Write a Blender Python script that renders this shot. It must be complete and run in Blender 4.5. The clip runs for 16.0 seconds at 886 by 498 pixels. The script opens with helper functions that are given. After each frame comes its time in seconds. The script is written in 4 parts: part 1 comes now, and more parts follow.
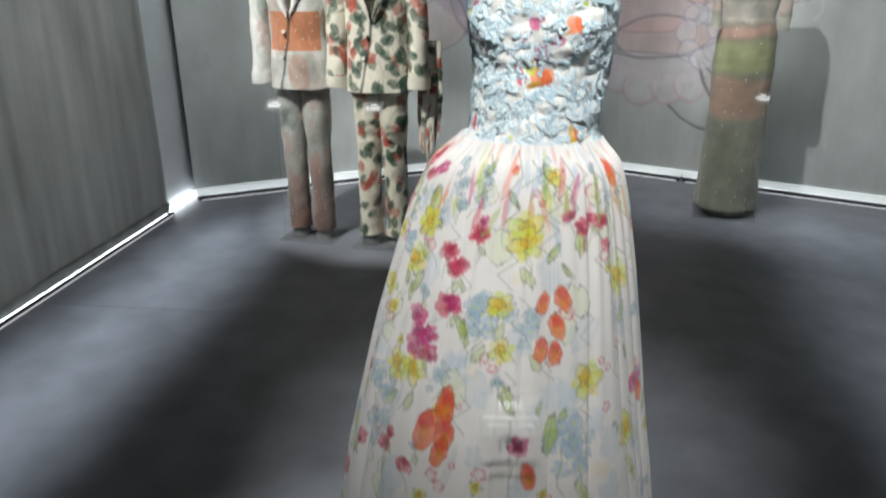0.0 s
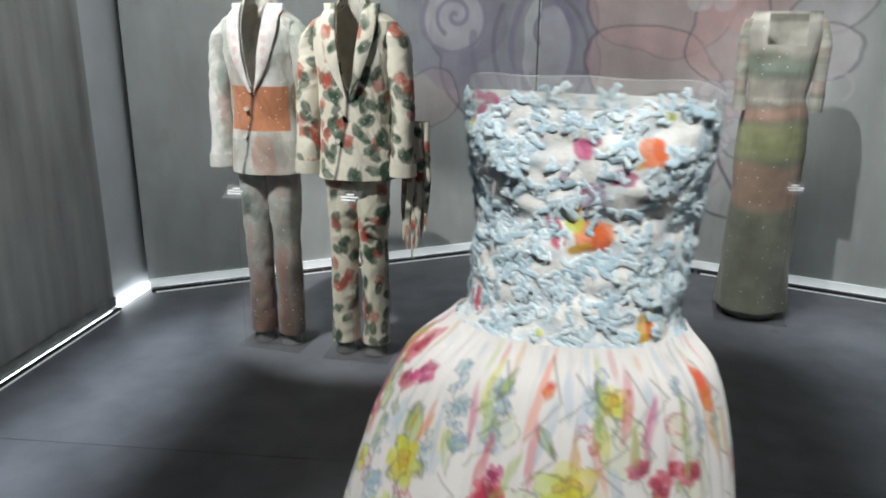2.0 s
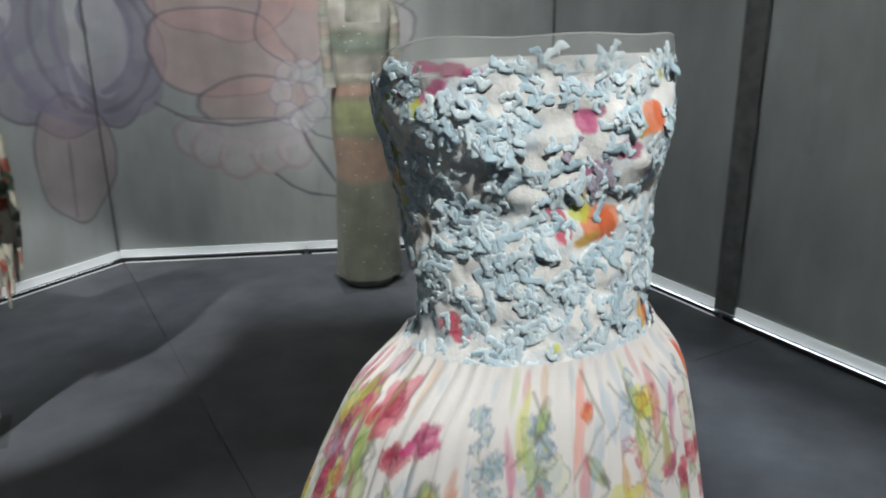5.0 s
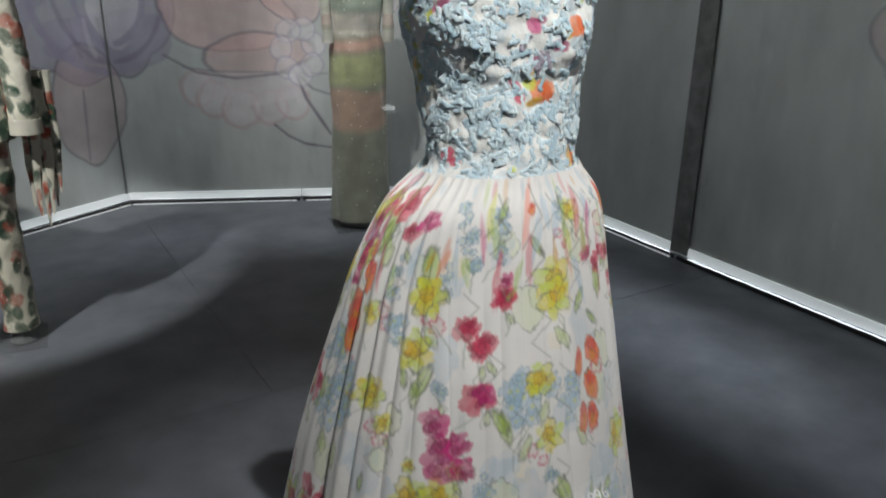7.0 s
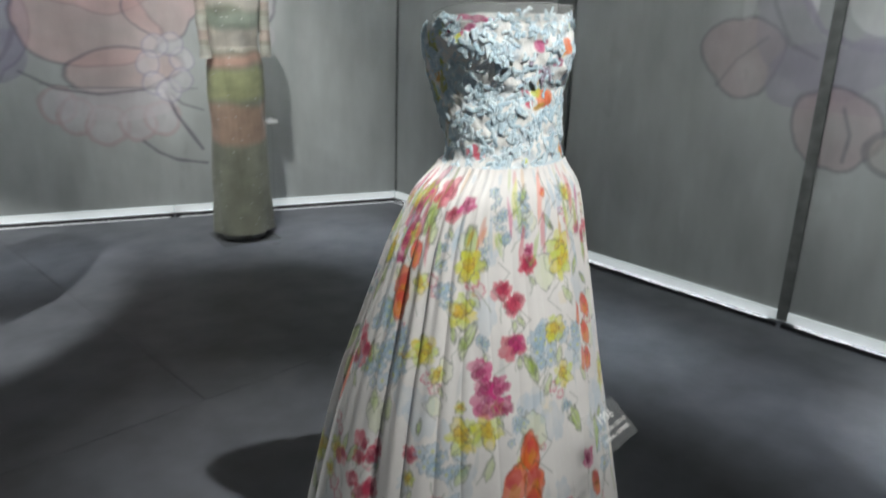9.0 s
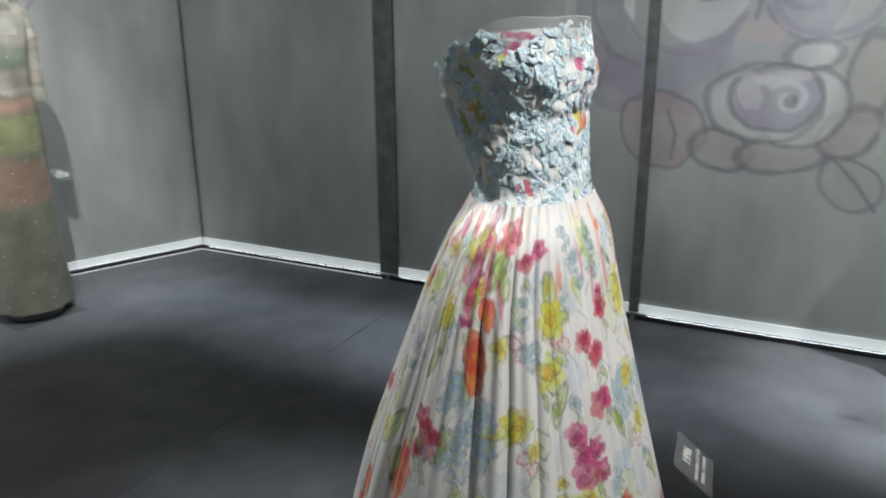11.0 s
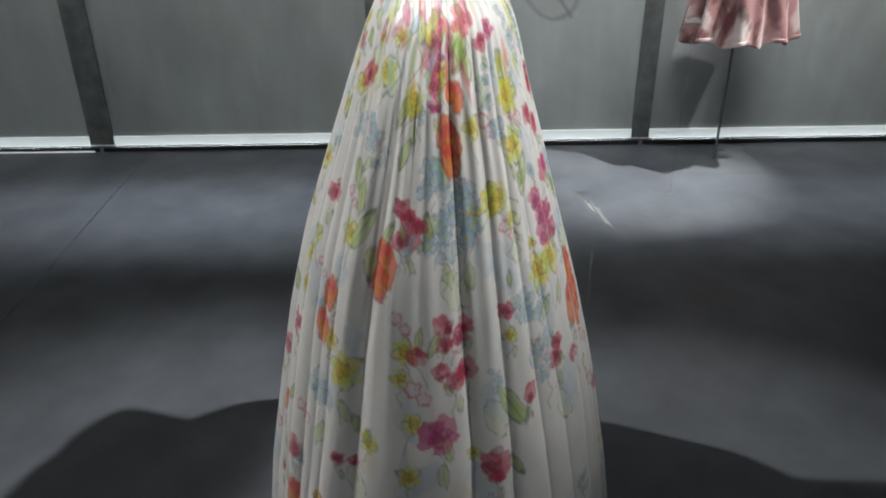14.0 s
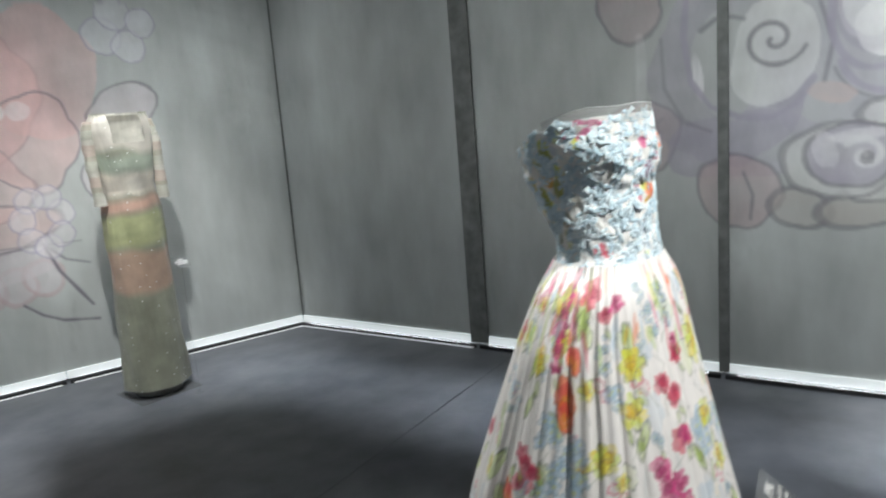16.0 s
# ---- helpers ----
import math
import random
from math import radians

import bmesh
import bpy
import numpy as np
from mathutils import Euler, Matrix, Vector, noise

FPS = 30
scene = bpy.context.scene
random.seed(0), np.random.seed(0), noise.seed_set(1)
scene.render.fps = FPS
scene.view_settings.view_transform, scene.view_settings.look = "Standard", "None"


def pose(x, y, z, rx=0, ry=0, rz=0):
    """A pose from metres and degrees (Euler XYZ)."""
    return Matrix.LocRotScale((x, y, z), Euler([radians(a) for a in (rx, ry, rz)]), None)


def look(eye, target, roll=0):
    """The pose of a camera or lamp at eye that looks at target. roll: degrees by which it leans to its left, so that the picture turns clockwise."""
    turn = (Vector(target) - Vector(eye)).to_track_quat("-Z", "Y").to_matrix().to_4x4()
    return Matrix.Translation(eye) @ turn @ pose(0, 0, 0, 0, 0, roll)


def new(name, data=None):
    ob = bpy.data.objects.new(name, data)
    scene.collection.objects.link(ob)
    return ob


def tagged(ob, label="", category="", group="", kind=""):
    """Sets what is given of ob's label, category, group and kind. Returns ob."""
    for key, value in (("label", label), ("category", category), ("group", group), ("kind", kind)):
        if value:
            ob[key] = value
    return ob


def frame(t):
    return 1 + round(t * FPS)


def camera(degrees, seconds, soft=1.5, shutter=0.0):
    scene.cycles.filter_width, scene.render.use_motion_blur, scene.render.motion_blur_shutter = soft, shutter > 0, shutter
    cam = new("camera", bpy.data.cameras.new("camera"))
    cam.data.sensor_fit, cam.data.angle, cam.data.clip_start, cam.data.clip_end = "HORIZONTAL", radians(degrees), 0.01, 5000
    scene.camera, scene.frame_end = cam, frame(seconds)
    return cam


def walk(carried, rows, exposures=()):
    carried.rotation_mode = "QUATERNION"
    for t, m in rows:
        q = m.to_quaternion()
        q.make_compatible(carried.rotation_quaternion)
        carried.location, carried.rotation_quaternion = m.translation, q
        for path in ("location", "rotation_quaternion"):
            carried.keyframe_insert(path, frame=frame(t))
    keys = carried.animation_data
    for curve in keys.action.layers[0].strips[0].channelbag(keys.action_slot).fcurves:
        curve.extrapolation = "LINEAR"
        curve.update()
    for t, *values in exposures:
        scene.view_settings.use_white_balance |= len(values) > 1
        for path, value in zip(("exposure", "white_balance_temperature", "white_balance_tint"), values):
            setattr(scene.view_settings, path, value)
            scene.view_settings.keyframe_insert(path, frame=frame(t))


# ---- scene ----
cam = camera(61.3, 16.0, soft=1.9, shutter=0.5)
PATH = [
    (0, (0.154, 0.358, 1.397), (0.025, 2.213, 0.662), -0.3),
    (0.5, (0.119, 0.506, 1.409), (0.064, 2.406, 0.787), -0.4),
    (1, (0.16, 0.661, 1.416), (0.196, 2.572, 0.828), -0.2),
    (1.5, (0.187, 0.782, 1.409), (0.096, 2.694, 0.829), 0.2),
    (2, (0.122, 0.924, 1.405), (0.02, 2.835, 0.823), 0.5),
    (2.5, (0.057, 1.031, 1.39), (0.239, 2.927, 0.779), 1.1),
    (3, (0.017, 1.079, 1.386), (0.39, 2.934, 0.739), 1.8),
    (3.2, (0.009, 1.107, 1.38), (0.434, 2.952, 0.737), 2.4),
    (5.3, (-0.248, 1.204, 1.376), (0.888, 2.731, 0.764), -1.0),
    (5.5, (-0.269, 1.178, 1.374), (0.916, 2.667, 0.761), -0.9),
    (6, (-0.31, 1.096, 1.369), (0.878, 2.572, 0.73), -0.7),
    (6.5, (-0.385, 0.964, 1.357), (0.719, 2.498, 0.703), -0.3),
    (7, (-0.46, 0.866, 1.345), (0.601, 2.419, 0.665), 0.8),
    (7.5, (-0.51, 0.83, 1.334), (0.542, 2.363, 0.596), 1.5),
    (8, (-0.649, 0.836, 1.316), (0.47, 2.3, 0.538), 2.0),
    (8.5, (-0.809, 0.841, 1.34), (0.437, 2.213, 0.587), 1.2),
    (9, (-0.844, 0.901, 1.36), (0.567, 2.167, 0.723), 1.8),
    (9.2, (-0.84, 0.956, 1.356), (0.628, 2.179, 0.764), 2.1),
    (11.3, (-0.931, 1.46, 1.344), (0.878, 2.065, 0.741), -0.2),
    (11.5, (-0.903, 1.496, 1.342), (0.929, 2.007, 0.724), 0.2),
    (12, (-0.845, 1.582, 1.332), (1.029, 1.916, 0.718), 0.2),
    (12.5, (-0.886, 1.699, 1.313), (0.999, 1.886, 0.673), -0.7),
    (13, (-0.947, 1.797, 1.279), (0.898, 1.776, 0.509), -2.3),
    (13.5, (-0.988, 1.834, 1.257), (0.806, 1.703, 0.382), -1.8),
    (14, (-1.045, 1.831, 1.257), (0.722, 1.672, 0.334), -0.5),
    (14.5, (-1.097, 1.763, 1.304), (0.71, 1.834, 0.449), -3.1),
    (15, (-1.177, 1.593, 1.347), (0.665, 2.001, 0.684), -4.7),
    (15.5, (-1.195, 1.459, 1.365), (0.544, 2.329, 0.897), -7.0),
    (16, (-1.1, 1.336, 1.375), (0.621, 2.285, 1.001), -4.4),
]
walk(cam, [(t, look(eye, target, roll)) for t, eye, target, roll in PATH],
     exposures=[(0, -0.12), (1.5, -0.32), (3.0, -0.54), (5.5, -0.62), (7.0, -0.56), (8.5, -0.28), (11.5, -0.22), (13.0, -0.15), (15.0, 0.0), (16.0, 0.12)])

# ---- world and lights ----
world = bpy.data.worlds.new("dark_hall")
world.use_nodes = True
world.node_tree.nodes["Background"].inputs[0].default_value = (0.6, 0.65, 0.7, 1)
world.node_tree.nodes["Background"].inputs[1].default_value = 0.02
scene.world = world


def spot(name, at, to, watts, degrees, blend=0.5, size=0.022, colour=(0.98, 1.0, 0.97)):
    lamp = bpy.data.lights.new(name, "SPOT")
    lamp.energy, lamp.spot_size, lamp.spot_blend, lamp.shadow_soft_size, lamp.color = watts, radians(degrees), blend, size, colour
    ob = new(name, lamp)
    ob.matrix_world = look(at, to)
    return ob


def fill_strip(name, p, q, inset, aim_inset, aim_z, watts, spread, width=0.12, colour=(0.88, 0.94, 1.0)):
    """An added area light under the unseen ceiling, along the wall from p to q, set in from it."""
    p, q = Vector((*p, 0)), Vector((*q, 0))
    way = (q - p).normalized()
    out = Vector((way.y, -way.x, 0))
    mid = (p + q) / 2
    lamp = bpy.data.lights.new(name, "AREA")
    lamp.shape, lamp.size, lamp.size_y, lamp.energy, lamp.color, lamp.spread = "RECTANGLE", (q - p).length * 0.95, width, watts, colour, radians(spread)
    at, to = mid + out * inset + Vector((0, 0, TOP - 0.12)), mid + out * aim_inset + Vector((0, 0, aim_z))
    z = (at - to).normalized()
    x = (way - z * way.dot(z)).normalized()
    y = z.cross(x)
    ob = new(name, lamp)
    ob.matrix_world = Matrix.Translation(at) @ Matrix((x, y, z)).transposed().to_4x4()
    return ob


TOP = 3.25
ST, CA, CM, CB = (-1.66, 4.63), (0.45, 5.675), (1.40, 5.206), (2.715, 4.558)
M1, M2, M3, M4 = (2.608, 3.177), (2.510, 1.835), (2.415, 0.535), (2.31, -0.9)
L0, L1, L2 = (-1.718, 4.358), (-1.853, 2.97), (-2.1, 0.2)
spot("spot_gown", (0.10, 0.62, 3.12), (0.20, 1.80, 0.85), 345, 29, 0.95)
spot("spot_gown_rear", (0.70, 3.02, 3.12), (0.02, 1.48, 0.30), 225, 30, 0.65)
spot("spot_suits", (-1.55, 2.55, 3.12), (-0.48, 4.25, 0.55), 520, 29, 0.4)
spot("spot_evening", (0.35, 3.25, 3.12), (1.58, 4.66, 0.75), 210, 37, 0.8)
spot("spot_pink", (1.55, -0.6, 3.12), (2.0, 0.72, 0.0), 640, 24, 0.8)
# walls: from, to, share of added wall fill, inset and strength of added floor fill
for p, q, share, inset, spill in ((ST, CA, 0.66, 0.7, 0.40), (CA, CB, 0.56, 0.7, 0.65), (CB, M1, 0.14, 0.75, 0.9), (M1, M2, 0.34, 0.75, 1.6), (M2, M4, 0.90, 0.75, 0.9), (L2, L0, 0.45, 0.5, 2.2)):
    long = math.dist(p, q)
    fill_strip("wall_fill", p, q, 1.55, 0.0, 1.25, 4.3 * long * share, 50, colour=(0.93, 0.98, 0.97))
    fill_strip("floor_fill", p, q, inset, inset, 0.0, spill * long, 17 if inset == 0.5 else 20)

# ---- materials ----


def nodes_of(name):
    m = bpy.data.materials.new(name)
    m.use_nodes = True
    return m, m.node_tree.nodes, m.node_tree.links, m.node_tree.nodes["Principled BSDF"]


def bump(nodes, links, shader, scale, strength, stretch=(1, 1, 1), distance=0.01, detail=4):
    co = nodes.new("ShaderNodeTexCoord")
    mp = nodes.new("ShaderNodeMapping")
    mp.inputs["Scale"].default_value = stretch
    nz = nodes.new("ShaderNodeTexNoise")
    nz.inputs["Scale"].default_value, nz.inputs["Detail"].default_value = scale, detail
    bp = nodes.new("ShaderNodeBump")
    bp.inputs["Strength"].default_value, bp.inputs["Distance"].default_value = strength, distance
    links.new(co.outputs["Object"], mp.inputs[0])
    links.new(mp.outputs[0], nz.inputs["Vector"])
    links.new(nz.outputs["Fac"], bp.inputs["Height"])
    links.new(bp.outputs[0], shader.inputs["Normal"])
    return mp


def plain(name, colour, rough=0.6, metal=0.0, scale=20.0, vary=0.25, relief=0.15, stretch=(1, 1, 1), island=False):
    m, nodes, links, shader = nodes_of(name)
    shader.inputs["Roughness"].default_value, shader.inputs["Metallic"].default_value = rough, metal
    mp = bump(nodes, links, shader, scale * 6, relief, stretch, 0.003)
    nz = nodes.new("ShaderNodeTexNoise")
    nz.inputs["Scale"].default_value, nz.inputs["Detail"].default_value = scale, 6
    links.new(mp.outputs[0], nz.inputs["Vector"])
    ramp = nodes.new("ShaderNodeMapRange")
    ramp.inputs["From Min"].default_value, ramp.inputs["From Max"].default_value = 0.3, 0.7
    ramp.inputs["To Min"].default_value, ramp.inputs["To Max"].default_value = 1 - vary, 1 + vary
    links.new(nz.outputs["Fac"], ramp.inputs[0])
    mul = nodes.new("ShaderNodeVectorMath")
    mul.operation = "SCALE"
    mul.inputs[0].default_value = colour
    links.new(ramp.outputs[0], mul.inputs["Scale"])
    out = mul.outputs[0]
    if island:
        geo = nodes.new("ShaderNodeNewGeometry")
        info = nodes.new("ShaderNodeObjectInfo")
        add = nodes.new("ShaderNodeMath")
        add.operation = "ADD"
        links.new(geo.outputs["Random Per Island"], add.inputs[0])
        links.new(info.outputs["Random"], add.inputs[1])
        fr = nodes.new("ShaderNodeMath")
        fr.operation = "FRACT"
        links.new(add.outputs[0], fr.inputs[0])
        cr = nodes.new("ShaderNodeValToRGB")
        cr.color_ramp.elements[0].color = (0.46, 0.61, 0.70, 1)
        cr.color_ramp.elements[1].color = (0.76, 0.85, 0.89, 1)
        links.new(fr.outputs[0], cr.inputs[0])
        mix = nodes.new("ShaderNodeVectorMath")
        mix.operation = "MULTIPLY"
        links.new(cr.outputs[0], mix.inputs[0])
        links.new(ramp.outputs[0], mix.inputs[1])
        out = mix.outputs[0]
    links.new(out, shader.inputs["Base Color"])
    return m


def printed(name, rough=0.75, scale=60.0, relief=0.2, stretch=(1, 1, 1), vary=0.12, broad=6.0, sheen=0.2, sparkle=0.0):
    """Cloth whose print lies in the colour attribute 'print'."""
    m, nodes, links, shader = nodes_of(name)
    shader.inputs["Roughness"].default_value = rough
    shader.inputs["Sheen Weight"].default_value = sheen
    mp = bump(nodes, links, shader, scale, relief, stretch, 0.004)
    at = nodes.new("ShaderNodeVertexColor")
    at.layer_name = "print"
    nz = nodes.new("ShaderNodeTexNoise")
    nz.inputs["Scale"].default_value, nz.inputs["Detail"].default_value = broad, 7
    links.new(mp.outputs[0], nz.inputs["Vector"])
    ramp = nodes.new("ShaderNodeMapRange")
    ramp.inputs["From Min"].default_value, ramp.inputs["From Max"].default_value = 0.3, 0.7
    ramp.inputs["To Min"].default_value, ramp.inputs["To Max"].default_value = 1 - vary, 1 + vary
    links.new(nz.outputs["Fac"], ramp.inputs[0])
    mul = nodes.new("ShaderNodeVectorMath")
    mul.operation = "SCALE"
    links.new(at.outputs["Color"], mul.inputs[0])
    links.new(ramp.outputs[0], mul.inputs["Scale"])
    links.new(mul.outputs[0], shader.inputs["Base Color"])
    # sequins: their glints are put into the colour as smoother white specks
    if sparkle:
        vo = nodes.new("ShaderNodeTexVoronoi")
        vo.inputs["Scale"].default_value = sparkle
        co = nodes.new("ShaderNodeTexCoord")
        links.new(co.outputs["Object"], vo.inputs["Vector"])
        lt = nodes.new("ShaderNodeMath")
        lt.operation = "LESS_THAN"
        lt.inputs[1].default_value = 0.10
        links.new(vo.outputs["Distance"], lt.inputs[0])
        seq = nodes.new("ShaderNodeMix")
        seq.data_type = "RGBA"
        seq.inputs["B"].default_value = (0.9, 0.9, 0.88, 1)
        links.new(lt.outputs[0], seq.inputs["Factor"])
        links.new(mul.outputs[0], seq.inputs["A"])
        links.new(seq.outputs["Result"], shader.inputs["Base Color"])
        rg = nodes.new("ShaderNodeMapRange")
        rg.inputs["To Min"].default_value, rg.inputs["To Max"].default_value = rough, 0.2
        links.new(lt.outputs[0], rg.inputs[0])
        links.new(rg.outputs[0], shader.inputs["Roughness"])
    return m


def glowing(name, colour, strength):
    m, nodes, links, shader = nodes_of(name)
    shader.inputs["Base Color"].default_value = (0.8, 0.8, 0.8, 1)
    shader.inputs["Emission Color"].default_value = (*colour, 1)
    shader.inputs["Emission Strength"].default_value = strength
    return m


def clear(name, tint=(0.9, 0.93, 0.93), body=0.06, rough=0.05):
    """Thin clear sheet: mostly let through, with gloss at a slant."""
    m, nodes, links, shader = nodes_of(name)
    shader.inputs["Base Color"].default_value = (*tint, 1)
    shader.inputs["Roughness"].default_value = rough
    shader.inputs["Alpha"].default_value = body
    return m


CLOTH = printed("printed_silk", 0.6, 90, 0.15, vary=0.06, broad=9)
BODICE = printed("bodice_satin", 0.6, 70, 0.5, vary=0.10, broad=14)
SUITING = printed("printed_suiting", 0.7, 120, 0.2, vary=0.12, broad=12, sparkle=42)
GAUZE = printed("mural_fabric", 0.85, 7, 0.6, (1, 1, 0.5), vary=0.16, broad=3.0)
BLUE = plain("blue_ribbon_applique", (0.5, 0.6, 0.66), 0.9, 0, 120, 0.10, 0.1, island=True)
BLUE.node_tree.nodes["Principled BSDF"].inputs["Specular IOR Level"].default_value = 0.15
LILAC = plain("lilac_grey_beads", (0.40, 0.36, 0.44), 0.4, 0, 80, 0.3, 0.5)
DARKWALL = plain("black_drape", (0.05, 0.052, 0.055), 0.9, 0, 4, 0.3, 0.2, (1, 1, 0.2))
FLOOR = plain("dark_floor_panel", (0.160, 0.168, 0.194), 0.48, 0, 5, 0.2, 0.08)
DARKMETAL = plain("dark_metal", (0.19, 0.198, 0.195), 0.5, 0.2, 12, 0.3, 0.1)
WHITE = plain("white_return_wall", (0.62, 0.65, 0.68), 0.8, 0, 4, 0.08, 0.1)
RAIL = plain("black_base_rail", (0.03, 0.03, 0.032), 0.45, 0.1, 20, 0.2, 0.1)
CEIL = plain("black_ceiling", (0.03, 0.03, 0.03), 0.9, 0, 3, 0.2, 0.1)
LED = glowing("led_diffuser", (0.84, 0.95, 0.97), 0.40)
UPLIGHT = glowing("uplight_tube", (0.88, 0.96, 1.0), 6.0)
RETURN = glowing("return_tube", (0.9, 0.97, 1.0), 7.0)
LITEDGE = glowing("lit_rail_edge", (0.9, 0.96, 1.0), 0.45)
ACRYLIC = clear("clear_acrylic")
TULLE = clear("clear_tulle", (0.75, 0.77, 0.75), 0.28, 0.4)
EDGE = clear("acrylic_edge", (0.9, 0.92, 0.92), 0.45)
LETTER = plain("white_lettering", (0.85, 0.85, 0.85), 0.6, 0, 40, 0.03, 0.02)
LINING = plain("cream_lining", (0.66, 0.64, 0.58), 0.7, 0, 20, 0.15, 0.2)

# ---- mesh helpers ----


def put(name, me, material, parent=None, label=""):
    ob = new(name, me)
    me.materials.append(material)
    if parent is not None:
        ob.parent = parent
    return tagged(ob, label)


def sheet(name, pts, material, parent=None, cols=None, ring=False, label="", keep=None, thick=0.0):
    """A smooth mesh over a grid of points (rows, columns, 3), with its print; ring closes the columns."""
    h, w = pts.shape[:2]
    idx = np.arange(h * w).reshape(h, w)
    if ring:
        idx = np.concatenate([idx, idx[:, :1]], 1)
    quads = np.stack([idx[:-1, :-1], idx[:-1, 1:], idx[1:, 1:], idx[1:, :-1]], -1)
    if keep is not None:
        quads = quads[keep[:, :quads.shape[1]]]
    quads = quads.reshape(-1, 4)
    me = bpy.data.meshes.new(name)
    me.vertices.add(h * w)
    me.vertices.foreach_set("co", pts.astype(np.float32).ravel())
    me.loops.add(quads.size)
    me.loops.foreach_set("vertex_index", quads.astype(np.int32).ravel())
    me.polygons.add(len(quads))
    me.polygons.foreach_set("loop_start", np.arange(0, quads.size, 4, dtype=np.int32))
    me.update(calc_edges=True)
    me.polygons.foreach_set("use_smooth", np.ones(len(quads), bool))
    if cols is not None:
        ca = me.color_attributes.new("print", "FLOAT_COLOR", "POINT")
        rgba = np.ones((h * w, 4), np.float32)
        rgba[:, :3] = np.clip(cols.reshape(-1, 3), 0.004, 0.95)
        ca.data.foreach_set("color", rgba.ravel())
    me.validate()
    ob = put(name, me, material, parent, label)
    if thick:
        so = ob.modifiers.new("thickness", "SOLIDIFY")
        so.thickness, so.offset = thick, -1
    return ob


def part(name, bm, material, parent=None, label="", smooth=False):
    me = bpy.data.meshes.new(name)
    bm.normal_update()
    bm.to_mesh(me)
    bm.free()
    if smooth:
        me.polygons.foreach_set("use_smooth", np.ones(len(me.polygons), bool))
    return put(name, me, material, parent, label)


def box(size, at=(0, 0, 0), turn=0.0, bevel=0.004):
    bm = bmesh.new()
    bmesh.ops.create_cube(bm, size=1)
    bmesh.ops.scale(bm, vec=size, verts=bm.verts)
    if bevel:
        bmesh.ops.bevel(bm, geom=bm.edges[:], offset=bevel, segments=2, affect="EDGES")
    bmesh.ops.transform(bm, matrix=pose(*at, 0, 0, turn), verts=bm.verts)
    return bm


def rod(r, z0, z1, at=(0, 0), r2=None, seg=20):
    bm = bmesh.new()
    bmesh.ops.create_cone(bm, cap_ends=True, segments=seg, radius1=r, radius2=r2 or r, depth=z1 - z0)
    bmesh.ops.translate(bm, vec=(at[0], at[1], (z0 + z1) / 2), verts=bm.verts)
    return bm


def holder(name, at, label, category, group="", turn=0.0):
    ob = new(name)
    ob.matrix_world = pose(*at, 0, 0, turn)
    return tagged(ob, label, category, group)


def tube(path, radii, n=110, squash=1.0):
    """Points of a tube along a path, as rows of rings."""
    path = np.array(path, float)
    t = np.linspace(0, 1, 150)
    s = np.linspace(0, 1, len(path))
    line = np.stack([np.interp(t, s, path[:, i]) for i in range(3)], 1)
    for i in range(3):
        line[1:-1, i] = np.convolve(np.pad(line[:, i], 7, "edge"), np.ones(15) / 15, "valid")[1:-1]
    r = np.interp(t, np.linspace(0, 1, len(radii)), radii)
    a = np.linspace(0, 2 * np.pi, n, endpoint=False)
    return np.stack([line[:, None, 0] + r[:, None] * np.cos(a), line[:, None, 1] + squash * r[:, None] * np.sin(a),
                     line[:, None, 2] + 0 * a + 0 * r[:, None]], -1)


# ---- painting prints ----
rng = np.random.default_rng(7)


def ripple(x, y, seed=0, octaves=4):
    """Cheap smooth noise over arrays, about -1 to 1."""
    r = np.random.default_rng(seed)
    out, amp = 0, 0.6
    for k in range(octaves):
        for _ in range(3):
            a, p = r.uniform(0, 2 * np.pi, 2)
            f = 2 ** k * r.uniform(0.7, 1.3)
            out = out + amp / 2.2 * np.sin(f * (x * np.cos(a) + y * np.sin(a)) + p)
        amp *= 0.6
    return out


def soft(d, width):
    return np.clip(0.5 - d / width, 0, 1)


def lay(img, mask, colour, alpha):
    a = (mask * alpha)[..., None]
    img[...] = img * (1 - a) + np.array(colour) * a


